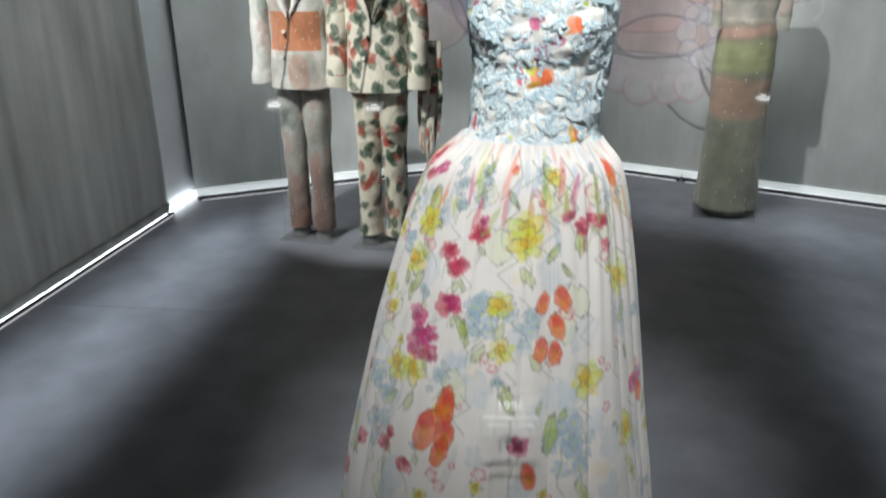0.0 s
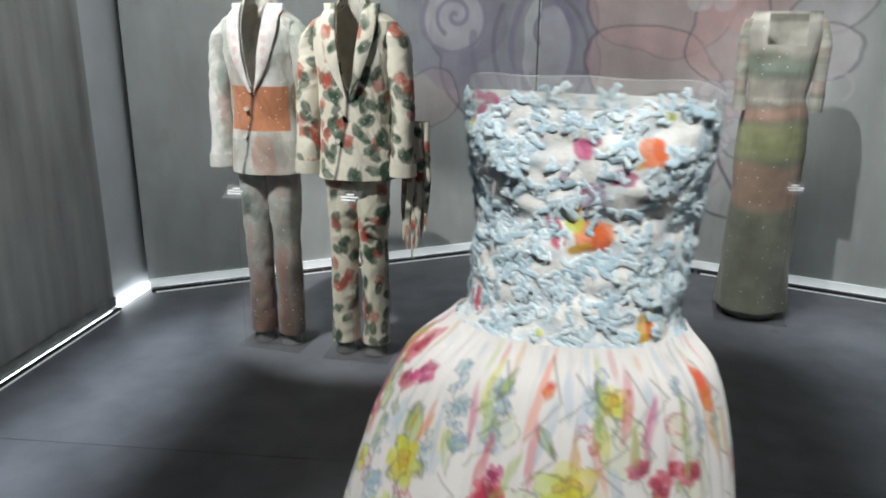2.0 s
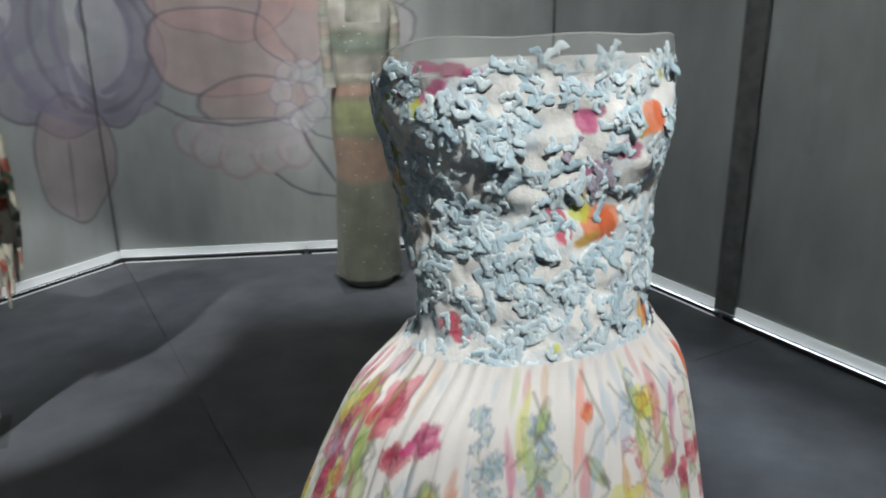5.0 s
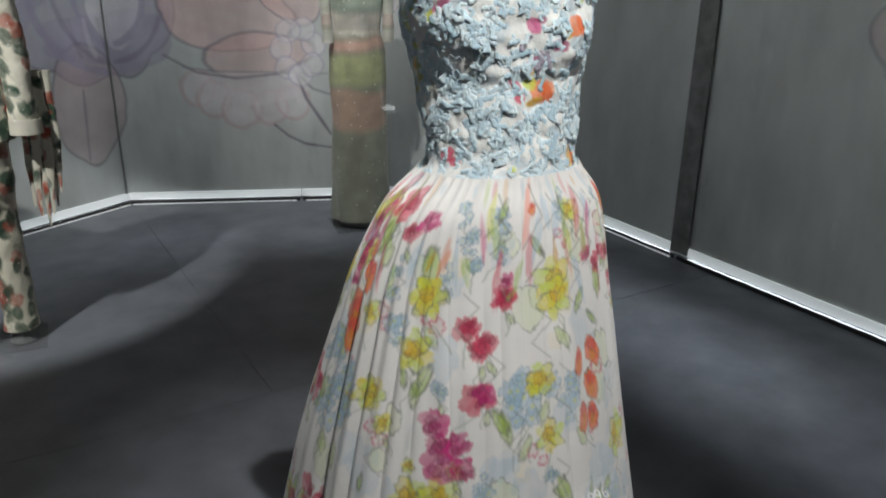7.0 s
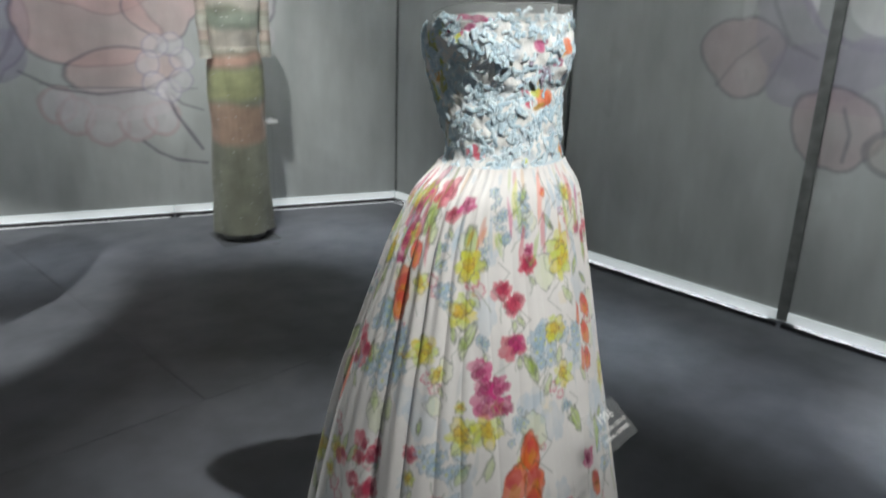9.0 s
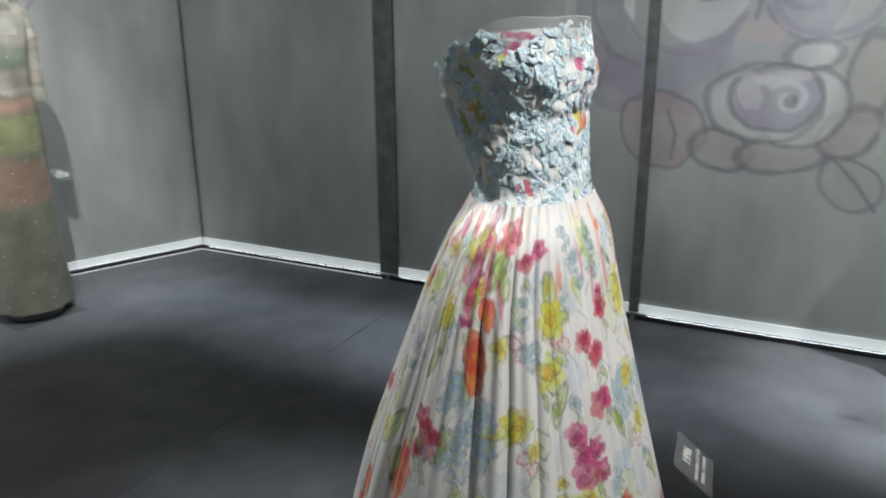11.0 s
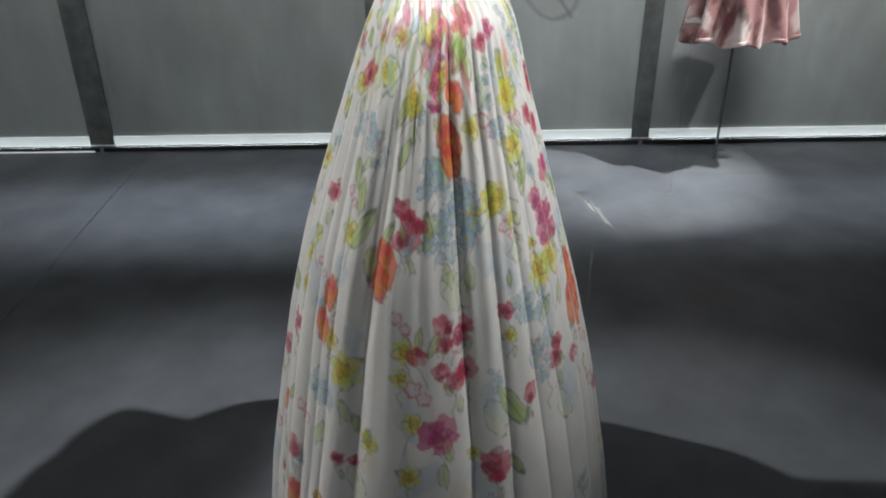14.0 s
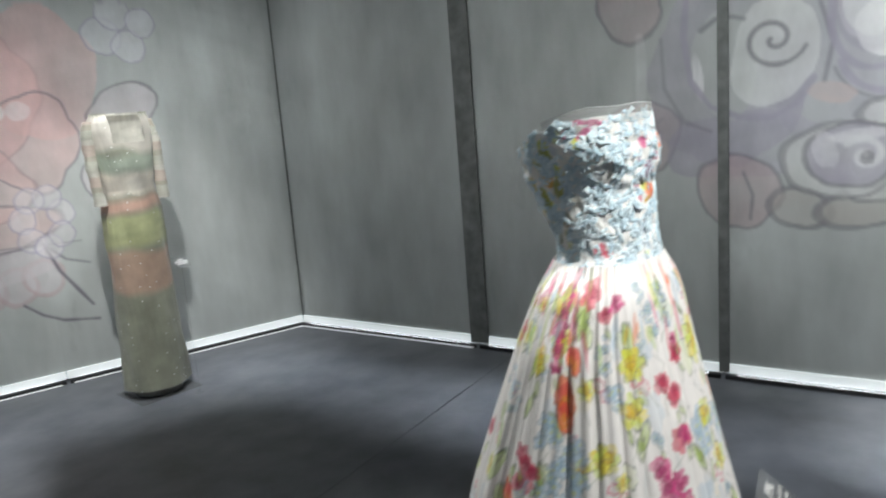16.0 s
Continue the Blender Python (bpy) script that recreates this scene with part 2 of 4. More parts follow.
class Canvas:
    """A print, painted over metric coordinates x, y."""

    def __init__(self, x, y, base, edge=0.004, rad=None):
        self.x, self.y, self.edge, self.rad, self.warp = x, y, edge, rad, 0.16
        self.img = np.ones(x.shape + (3,)) * np.array(base)

    def near(self, cx, cy, r):
        rows = np.where((np.abs(self.y - cy) < r).any(1))[0]
        if not len(rows):
            return None
        sl = slice(rows[0], rows[-1] + 1)
        dx = self.wrap(self.x[sl], cx, sl)
        cols = np.where((np.abs(dx) < r).any(0))[0]
        if not len(cols):
            return None
        return sl, cols, dx[:, cols], self.y[sl][:, cols] - cy

    def wrap(self, x, cx, sl):
        if self.rad is None:
            return x - cx
        return ((x - cx + np.pi) % (2 * np.pi) - np.pi) * self.rad[sl]

    def blob(self, cx, cy, rx, ry, rot, colour, alpha=0.8, lobes=0, depth=0.0, line=None, wash=0.35, width=None, seed=0, wobble=0.1):
        got = self.near(cx, cy, max(rx, ry) * 1.5)
        if got is None:
            return
        sl, cols, dx, dy = got
        c, s = np.cos(rot), np.sin(rot)
        u, v = (dx * c + dy * s) / rx, (-dx * s + dy * c) / ry
        if wobble > 0.05:
            u, v = u + self.warp * ripple(5 * u, 5 * v, seed + 1, 3), v + self.warp * ripple(5 * u + 2, 5 * v, seed + 2, 3)
        ang, d = np.arctan2(v, u), np.hypot(u, v)
        lim = 1 + depth * np.abs(np.sin(lobes * ang / 2 + seed)) - depth / 2 if lobes else 1.0
        lim = lim + wobble * ripple(3 * u, 3 * v, seed, 2)
        size = min(rx, ry)
        m = soft((d - lim) * size, self.edge)
        a = alpha * (1 - wash * (0.5 + 0.5 * ripple(2.5 * u, 2.5 * v, seed + 5, 3)))
        img = self.img[sl][:, cols]
        lay(img, m, colour, a)
        if line is not None:
            w = (width or self.edge) * (1.25 + 6 * self.warp * ripple(2.2 * u, 2.2 * v, seed + 3, 3))
            ring = soft(np.abs(d - lim) * size - w / 2, self.edge) * np.clip(0.75 + self.warp * 4 * ripple(4 * u, 4 * v, seed + 9, 2), 0, 1)
            lay(img, ring, line, 0.75)
        tmp = self.img[sl]
        tmp[:, cols] = img

    def stroke(self, pts, width, colour, alpha=0.8):
        pts = np.array(pts, float)
        x = self.x
        if self.rad is not None:
            pts, x = pts - np.array([pts[0, 0], 0]), self.wrap(self.x, pts[0, 0], slice(None))
        lo, hi = pts.min(0) - 3 * width, pts.max(0) + 3 * width
        mask = (x > lo[0]) & (x < hi[0]) & (self.y > lo[1]) & (self.y < hi[1])
        px, py = x[mask], self.y[mask]
        best = np.full(px.shape, 9.0)
        for a, b in zip(pts[:-1], pts[1:]):
            d = b - a
            t = np.clip(((px - a[0]) * d[0] + (py - a[1]) * d[1]) / (d @ d + 1e-12), 0, 1)
            best = np.minimum(best, np.hypot(px - a[0] - t * d[0], py - a[1] - t * d[1]))
        m = soft(best - width / 2 * (1 + 0.4 * ripple(px * 20, py * 20, 3, 2)), self.edge * 1.5) * alpha
        self.img[mask] = self.img[mask] * (1 - m[:, None]) + np.array(colour) * m[:, None]

    def spiral(self, cx, cy, r, turns, width, colour, alpha=0.8, start=0.0, squash=0.9):
        t = np.linspace(0.08, 1, int(26 * turns))
        a = start + t * turns * 2 * np.pi
        self.stroke(np.stack([cx + r * t * np.cos(a), cy + squash * r * t * np.sin(a)], 1), width, colour, alpha)


# ---- floor and ceiling ----
floor = tagged(new("floor"), "dark grey matt exhibition floor of large panels", "floor", kind="structure")
part("floor_bed", box((9, 10, 0.05), (0.3, 2.6, -0.034), 0, 0), RAIL, floor)
for x0, x1, y0, y1 in ((-4.0, 0.28, 3.18, 6.1), (0.28, 4.6, 3.18, 6.1), (-4.0, 2.9, -1.4, 3.18), (2.9, 4.6, -1.4, 3.18)):
    ob = part("floor_panel", box((x1 - x0 - 0.002, y1 - y0 - 0.002, 0.03), ((x0 + x1) / 2 - 0.28, (y0 + y1) / 2 - 3.18, -0.015), 0, 0.0006), FLOOR, floor)
    ob.matrix_local = pose(0.33, 3.05, 0, 0, 0, -2.8)
# no ceiling is in view; a black one is added to shut the hall
ceiling = part("ceiling", box((9, 10, 0.1), (0.3, 2.6, TOP + 0.05), 0, 0), CEIL)
tagged(ceiling, "unseen black ceiling added over the hall", "ceiling", kind="structure")

# ---- walls of printed fabric ----
GREY = (0.49, 0.515, 0.51)
CLOUD, HEATHER, ASH = (0.62, 0.57, 0.60), (0.38, 0.355, 0.44), (0.23, 0.22, 0.25)
MAUVE, PINK, PALE, INK, ROSE, BRUSH = (0.34, 0.31, 0.43), (0.70, 0.47, 0.46), (0.88, 0.87, 0.88), (0.15, 0.13, 0.17), (0.50, 0.37, 0.39), (0.21, 0.195, 0.25)


def fabric_wall(name, p, q, painter=None, label="grey translucent fabric wall lit along its foot", base=GREY, s0=0.0, strip=True):
    """An upright printed fabric between two places of the plan, seen from the right of p to q."""
    p, q = Vector((*p, 0)), Vector((*q, 0))
    length, way = (q - p).length, (q - p).normalized()
    out = Vector((way.y, -way.x, 0))
    top = tagged(new(name), label, "wall", kind="structure")
    fine = 0.008 if painter else 0.02
    nx = int(length / fine)
    rows = np.concatenate([np.arange(0.066, 2.05, fine * 1.15), np.linspace(2.06, TOP, 40)])
    s, z = np.meshgrid(np.linspace(0, length, nx), rows)
    can = Canvas(s + s0, z, base, 0.008)
    can.warp = 0.035
    can.img *= (1 + 0.10 * ripple(s * 3.2, z * 2.2, len(name), 4) + 0.05 * ripple(s * 14, z * 9, 4, 4) + 0.03 * ripple(s * 40, z * 4, 6, 3))[..., None]
    if painter:
        painter(can)
    can.img *= (1 + 0.09 * ripple(s * 22, z * 15, 71, 4) * (np.abs(can.img - np.array(base)).max(-1) > 0.05))[..., None]
    fold = 0.005 * ripple(s * 6, z * 0.8, 2, 3) + 0.0034 * ripple(s * 12 + 5 * z, z * 9, 5, 4)
    edge = np.minimum(1, np.minimum(s, length - s) / 0.05)
    fold = fold * edge * np.clip((z - 0.06) / 0.25, 0, 1)
    pts = np.stack([p.x + way.x * s + out.x * fold, p.y + way.y * s + out.y * fold, z], -1)
    sheet("fabric", pts[::-1], GAUZE, top, can.img[::-1])
    mid = (p + q) / 2
    yaw = math.degrees(math.atan2(way.y, way.x))
    c = mid - out * 0.03
    part("backing", box((length, 0.03, TOP - 0.07), (c.x, c.y, (TOP + 0.07) / 2), yaw, 0), DARKWALL, top, "dark backing board")
    c = mid + out * 0.006
    if strip:
        part("led_diffuser", box((length - 0.004, 0.016, 0.044), (c.x, c.y, 0.045), yaw, 0.002), LED, top, "glowing white strip light at the foot")
    else:
        part("foot_board", box((length - 0.004, 0.016, 0.044), (c.x, c.y, 0.045), yaw, 0.002), DARKMETAL, top, "dark grey foot board")
    c = mid + out * 0.036
    part("base_rail", box((length - 0.02, 0.012, 0.022), (c.x, c.y, 0.011), yaw, 0.003), RAIL, top, "black base rail")
    c = mid + out * 0.018
    part("uplight_tube", box((length - 0.12, 0.010, 0.010), (c.x, c.y, 0.011), yaw, 0.002), UPLIGHT, top, "white light tube behind the base rail")
    if name.startswith("wall_east") and name != "wall_east_plain":
        return top
    # a glowing line stands in for light caught on the rail's lower edge
    c = mid + out * 0.0435
    part("lit_rail_edge", box((length - 0.06, 0.003, 0.006), (c.x, c.y, 0.004), yaw, 0), LITEDGE, top, "thin glowing line for the lit edge of the base rail")
    return top


def arc(c, cx, cy, rx, ry, a0, a1, width, colour, alpha):
    """A brushed arc, from one angle to another in degrees."""
    t = np.radians(np.linspace(a0, a1, 22))
    c.stroke(np.stack([cx + rx * np.cos(t), cy + ry * np.sin(t)], 1), width, colour, alpha)


def rose_left(c):
    # violet roses with pale hearts, and a rosy leaf over the corner
    c.blob(2.28, 1.28, 0.62, 0.50, 0, MAUVE, 0.70, 7, 0.14, INK, 0.6, 0.012, 1)
    c.blob(1.75, 1.40, 0.34, 0.36, 0, MAUVE, 0.66, 5, 0.12, None, 0.6, None, 2)
    c.blob(1.78, 1.44, 0.22, 0.22, 0, PALE, 0.62, 0, 0, None, 0.6, None, 3)
    arc(c, 1.78, 1.42, 0.20, 0.19, 150, 420, 0.030, MAUVE, 0.8)
    c.spiral(1.79, 1.44, 0.13, 1.5, 0.026, MAUVE, 0.85, 1.0)
    c.blob(2.18, 0.64, 0.23, 0.35, 0.06, ROSE, 0.62, 0, 0, INK, 0.4, 0.010, 4)
    c.stroke([(2.13, 0.32), (2.14, 0.52), (2.15, 0.72)], 0.014, INK, 0.6)
    c.blob(2.34, 1.00, 0.42, 0.14, 0, MAUVE, 0.72, 5, 0.15, None, 0.5, None, 8)
    c.blob(2.46, 1.26, 0.22, 0.32, 0, PALE, 0.66, 5, 0.10, None, 0.6, None, 5)
    c.spiral(2.45, 1.38, 0.155, 1.7, 0.030, MAUVE, 0.92, 0.4)
    arc(c, 2.46, 1.28, 0.30, 0.36, 130, 320, 0.040, MAUVE, 0.8)
    arc(c, 2.44, 1.28, 0.40, 0.44, 150, 300, 0.030, INK, 0.35)
    arc(c, 2.40, 1.26, 0.50, 0.46, 170, 290, 0.045, MAUVE, 0.7)
    c.stroke([(2.56, 1.30), (2.60, 1.16), (2.58, 1.04)], 0.030, MAUVE, 0.75)
    for k in range(5):
        x = 2.12 + 0.09 * k
        c.stroke([(x, 1.10), (x + 0.02, 0.98), (x + 0.05, 0.90)], 0.030, PALE if k % 2 else INK, 0.22)
    c.blob(1.62, 0.98, 0.20, 0.16, 0.2, PINK, 0.35, 4, 0.1, INK, 0.5, 0.008, 9)
    c.blob(1.95, 1.95, 0.5, 0.35, 0.2, MAUVE, 0.65, 6, 0.15, INK, 0.5, 0.012, 20)


def rose_right(c):
    # the same rose past the corner, rosy cloud petals, scalloped cloud and stems
    c.blob(0.02, 1.24, 0.36, 0.44, 0, MAUVE, 0.72, 6, 0.12, INK, 0.6, 0.010, 31)
    c.blob(0.12, 0.98, 0.24, 0.17, 0.3, MAUVE, 0.70, 5, 0.1, None, 0.5, None, 32)
    c.blob(0.05, 1.22, 0.16, 0.28, 0, PALE, 0.50, 4, 0.1, None, 0.6, None, 30)
    arc(c, 0.0, 1.26, 0.22, 0.30, -80, 80, 0.035, MAUVE, 0.8)
    arc(c, 0.0, 1.22, 0.31, 0.36, -85, 60, 0.028, INK, 0.35)
    c.blob(-0.18, 0.64, 0.23, 0.35, 0.06, ROSE, 0.62, 0, 0, INK, 0.4, 0.010, 4)
    c.blob(0.72, 1.60, 0.46, 0.36, 0.1, PINK, 0.72, 5, 0.08, INK, 0.4, 0.010, 33)
    c.blob(0.66, 1.16, 0.38, 0.24, -0.1, PINK, 0.66, 4, 0.08, INK, 0.4, 0.010, 34)
    c.blob(0.84, 0.90, 0.32, 0.13, 0.08, PINK, 0.60, 0, 0, INK, 0.4, 0.011, 35)
    c.blob(1.16, 1.72, 0.30, 0.36, 0, PINK, 0.72, 5, 0.08, None, 0.4, None, 36)
    c.blob(1.10, 1.35, 0.22, 0.26, 0, PINK, 0.62, 5, 0.08, INK, 0.5, 0.010, 46)
    c.blob(0.92, 1.52, 0.07, 0.05, 0, PALE, 0.6, 0, 0, None, 0.5, None, 47)
    c.blob(1.05, 1.52, 0.06, 0.05, 0, PALE, 0.5, 0, 0, None, 0.5, None, 48)
    for k, (x, y, rx, ry, rot) in enumerate(((1.58, 1.50, 0.20, 0.13, 0.35), (1.56, 1.27, 0.20, 0.14, 0.2), (1.42, 1.12, 0.12, 0.12, 0))):
        c.blob(x, y, rx, ry, rot, CLOUD, 0.72, 0, 0, INK, 0.5, 0.010, 37 + k)
    arc(c, 1.66, 1.10, 0.06, 0.07, -60, 160, 0.022, CLOUD, 0.6)
    for k, (x, y, r) in enumerate(((1.52, 1.90, 0.10), (1.66, 1.84, 0.09), (1.60, 2.02, 0.09), (1.74, 1.97, 0.08))):
        c.blob(x, y, r, r, 0, (0.66, 0.66, 0.70), 0.7, 0, 0, MAUVE, 0.5, 0.008, 41 + k)
    # the cloud: five lobes along its lower rim
    for k, (x, y, r) in enumerate(((0.48, 0.71, 0.10), (0.57, 0.64, 0.10), (0.73, 0.58, 0.115), (0.90, 0.59, 0.10), (1.04, 0.62, 0.10))):
        c.blob(x, y, r, r, 0, CLOUD, 0.66, 0, 0, ROSE, 0.5, 0.020, 50 + k)
    c.blob(0.78, 0.71, 0.33, 0.105, 0, CLOUD, 0.75, 0, 0, None, 0.5, None, 57)
    c.stroke([(0.30, 0.90), (0.48, 0.80), (0.70, 0.765), (0.95, 0.79), (1.14, 0.88)], 0.012, INK, 0.75)
    c.stroke([(0.40, 0.83), (0.59, 0.805), (0.90, 0.80), (1.25, 0.79)], 0.008, INK, 0.6)
    c.stroke([(0.92, 0.48), (1.00, 0.41), (1.10, 0.36), (1.28, 0.33)], 0.014, INK, 0.9)
    c.stroke([(1.06, 0.80), (1.12, 0.64), (1.26, 0.42)], 0.016, INK, 0.85)
    c.stroke([(1.08, 0.78), (1.16, 0.70), (1.28, 0.66)], 0.012, INK, 0.7)
    for k in range(7):
        a = 0.9 * k + 0.3
        c.blob(1.08 + 0.10 * math.cos(a), 0.92 + 0.14 * math.sin(a), 0.065, 0.07, a, (0.72, 0.68, 0.71), 0.6, 0, 0, MAUVE, 0.5, 0.008, 60 + k)


def rose_side(c):
    # grey violet roses with curled petals, scallops and leaves, brushed over several panels
    c.blob(0.97, 1.78, 0.15, 0.18, 0.2, ROSE, 0.60, 0, 0, ASH, 0.5, 0.016, 71)
    c.blob(1.02, 1.16, 0.17, 0.17, 0.3, ROSE, 0.62, 3, 0.12, ASH, 0.5, 0.012, 70)
    c.stroke([(0.92, 1.02), (1.00, 1.14), (1.12, 1.24)], 0.010, ASH, 0.5)
    c.blob(1.40, 1.42, 0.36, 0.40, 0, HEATHER, 0.66, 7, 0.08, None, 0.6, None, 73)
    c.blob(1.48, 1.10, 0.34, 0.15, 0.05, HEATHER, 0.68, 5, 0.1, None, 0.55, None, 74)
    c.blob(1.84, 1.42, 0.26, 0.30, 0, HEATHER, 0.58, 5, 0.1, None, 0.6, None, 89)
    c.blob(1.45, 0.90, 0.19, 0.16, -0.45, ROSE, 0.66, 0, 0, ASH, 0.45, 0.014, 79)
    c.stroke([(1.48, 0.98), (1.52, 0.88), (1.51, 0.77)], 0.014, ASH, 0.75)
    # upper rose: grey heart, pale curl
    c.blob(1.40, 1.46, 0.14, 0.24, 0.05, GREY, 0.85, 0, 0, None, 0.3, None, 75)
    c.blob(1.285, 1.42, 0.022, 0.10, 0.12, PALE, 0.75, 0, 0, None, 0.5, None, 76)
    c.blob(1.60, 1.50, 0.17, 0.24, -0.15, (0.66, 0.67, 0.67), 0.85, 3, 0.06, None, 0.3, None, 77)
    c.spiral(1.60, 1.55, 0.135, 1.6, 0.020, ASH, 0.8, 2.2)
    c.stroke([(1.30, 1.62), (1.36, 1.66), (1.43, 1.665), (1.48, 1.65)], 0.022, ASH, 0.7)
    c.stroke([(1.24, 1.80), (1.22, 1.60), (1.25, 1.40), (1.34, 1.28), (1.46, 1.23), (1.60, 1.22), (1.70, 1.28), (1.76, 1.38)], 0.026, HEATHER, 0.85)
    c.stroke([(1.12, 1.60), (1.13, 1.38), (1.22, 1.22), (1.34, 1.17)], 0.020, ASH, 0.45)
    c.stroke([(1.78, 1.68), (1.83, 1.52), (1.80, 1.36)], 0.018, ASH, 0.65)
    c.blob(1.95, 1.66, 0.10, 0.17, 0.1, (0.72, 0.72, 0.74), 0.8, 0, 0, HEATHER, 0.4, 0.026, 92)
    arc(c, 1.98, 1.62, 0.16, 0.22, 120, 290, 0.030, HEATHER, 0.8)
    arc(c, 2.06, 1.46, 0.20, 0.16, 190, 350, 0.030, HEATHER, 0.8)
    arc(c, 2.06, 1.46, 0.23, 0.19, 195, 345, 0.012, ASH, 0.6)
    c.blob(2.06, 1.56, 0.16, 0.12, 0, PALE, 0.55, 0, 0, None, 0.5, None, 93)
    c.blob(1.83, 1.31, 0.09, 0.045, -0.2, (0.60, 0.48, 0.46), 0.65, 0, 0, None, 0.4, None, 78)
    # scallops, then the lower rose
    c.blob(1.71, 0.82, 0.13, 0.085, -0.25, (0.50, 0.47, 0.45), 0.70, 0, 0, ASH, 0.4, 0.018, 81)
    c.blob(1.95, 0.82, 0.17, 0.085, 0.15, (0.50, 0.47, 0.44), 0.70, 0, 0, ASH, 0.4, 0.018, 82)
    c.blob(2.24, 1.14, 0.085, 0.17, -0.1, (0.50, 0.47, 0.44), 0.70, 0, 0, ASH, 0.4, 0.018, 84)
    c.blob(2.19, 0.92, 0.12, 0.09, 0.7, (0.50, 0.46, 0.44), 0.70, 0, 0, ASH, 0.4, 0.018, 85)
    c.blob(2.03, 1.22, 0.10, 0.055, 0.1, (0.66, 0.66, 0.66), 0.75, 0, 0, ASH, 0.4, 0.016, 88)
    c.blob(2.02, 1.01, 0.17, 0.15, 0.5, (0.63, 0.64, 0.63), 0.80, 0, 0, ASH, 0.3, 0.016, 83)
    c.blob(1.86, 1.03, 0.23, 0.16, 0.05, (0.66, 0.67, 0.66), 0.85, 0, 0, ASH, 0.3, 0.018, 86)
    c.blob(1.90, 1.05, 0.175, 0.135, 0, HEATHER, 0.90, 0, 0, ASH, 0.45, 0.014, 87)
    c.blob(1.81, 1.07, 0.05, 0.075, 0.2, PALE, 0.45, 3, 0.2, None, 0.7, None, 94)
    c.blob(1.93, 1.13, 0.11, 0.028, 0.1, PALE, 0.55, 0, 0, None, 0.5, None, 95)
    c.spiral(1.955, 1.045, 0.085, 1.2, 0.030, (0.68, 0.68, 0.70), 0.85, 1.2)
    c.blob(1.965, 1.035, 0.028, 0.028, 0, ASH, 0.7, 0, 0, None, 0.3, None, 96)
    # leaf under it, and a small open blossom
    c.blob(2.22, 0.71, 0.13, 0.09, -0.55, (0.45, 0.44, 0.43), 0.65, 0, 0, ASH, 0.4, 0.013, 91)
    c.stroke([(2.16, 0.80), (2.24, 0.72), (2.32, 0.61)], 0.012, ASH, 0.75)
    for k in range(6):
        a = 1.047 * k + 0.2
        c.blob(2.49 + 0.075 * math.cos(a), 1.28 + 0.07 * math.sin(a), 0.05, 0.045, a, (0.44, 0.44, 0.45), 0.6, 0, 0, ASH, 0.4, 0.009, 100 + k)
    c.blob(2.49, 1.28, 0.035, 0.035, 0, ASH, 0.5, 0, 0, None, 0.3, None, 107)
    # white wash run down the cloth
    for k in range(15):
        x, y = 2.30 + 0.42 * ((k * 0.618) % 1), 0.85 + 0.5 * ((k * 0.37) % 1)
        c.stroke([(x, y + 0.10 + 0.1 * (k % 3)), (x + 0.006, y + 0.05), (x + 0.003, y)], 0.009, PALE, 0.32)
    c.stroke([(2.66, 1.75), (2.645, 1.40), (2.65, 1.10), (2.64, 0.95)], 0.045, PALE, 0.5)
    c.stroke([(1.02, 1.62), (1.03, 1.45), (1.02, 1.32)], 0.040, PALE, 0.22)


def streaks(c):
    # long dry brush strokes running down the cloth
    c.img *= (1 + 0.22 * ripple(c.x * 16, c.y * 1.1, 61, 4) + 0.14 * ripple(c.x * 45, c.y * 2.5, 62, 4))[..., None]


MURAL = "grey fabric wall printed with a large mauve and pink rose"
fabric_wall("wall_back_west", ST, CA, rose_left, MURAL)
fabric_wall("wall_back_east", CA, CM, rose_right, MURAL)
fabric_wall("wall_back_corner", CM, CB, rose_right, MURAL, s0=1.06)
fabric_wall("wall_east_plain", CB, M1)
fabric_wall("wall_east_middle", M1, M2, rose_side, "grey fabric wall printed with a mauve rose and leaves", s0=0.05)
fabric_wall("wall_east_rose", M2, M3, rose_side, "grey fabric wall printed with a mauve rose and leaves", s0=1.395)
fabric_wall("wall_east_end", M3, M4)
fabric_wall("wall_west", L2, L0, streaks, "dark grey fabric wall with vertical brush streaks", base=(0.34, 0.35, 0.34), strip=False)


def upright(name, at, width, yaw, height=TOP):
    ob = part(name, box((width, 0.012, height - 0.03), (0, 0, height / 2 + 0.010), 0, 0.002), DARKMETAL)
    ob.matrix_world = pose(*at, 0.002, 0, 0, yaw)
    return tagged(ob, "dark upright strip for post shade and corner seams", "wall post", "wall posts", "structure")


# dark strips for the shade of posts behind the fabric; thinnest ones for corner seams
upright("upright_strip", (M1[0] - 0.012, M1[1]), 0.118, 85.7)
upright("upright_strip", (M2[0] - 0.012, M2[1]), 0.048, 85.7)
upright("upright_strip", (M3[0] - 0.012, M3[1]), 0.088, 85.7)
upright("upright_strip", (CB[0] - 0.010, CB[1] - 0.012), 0.011, 40)
upright("upright_strip", (CA[0] - 0.014, CA[1] - 0.016), 0.010, 0)

# pale return behind the west wall, and unseen dark drapes added to close the hall
ret = part("wall_return", box((0.42, 0.03, TOP), (0, 0, TOP / 2), 0, 0), WHITE)
ret.matrix_world = pose(-1.735, 4.53, 0, 0, 0, 84)
tagged(ret, "white painted return wall lit from its foot", "wall", kind="structure")
led = part("return_light", box((0.30, 0.03, 0.03), (0, 0, 0.018), 0, 0.002), RETURN)
led.matrix_world = pose(-1.70, 4.53, 0, 0, 0, 86)
tagged(led, "glowing strip light at the foot of the white return wall", "strip light", kind="structure")


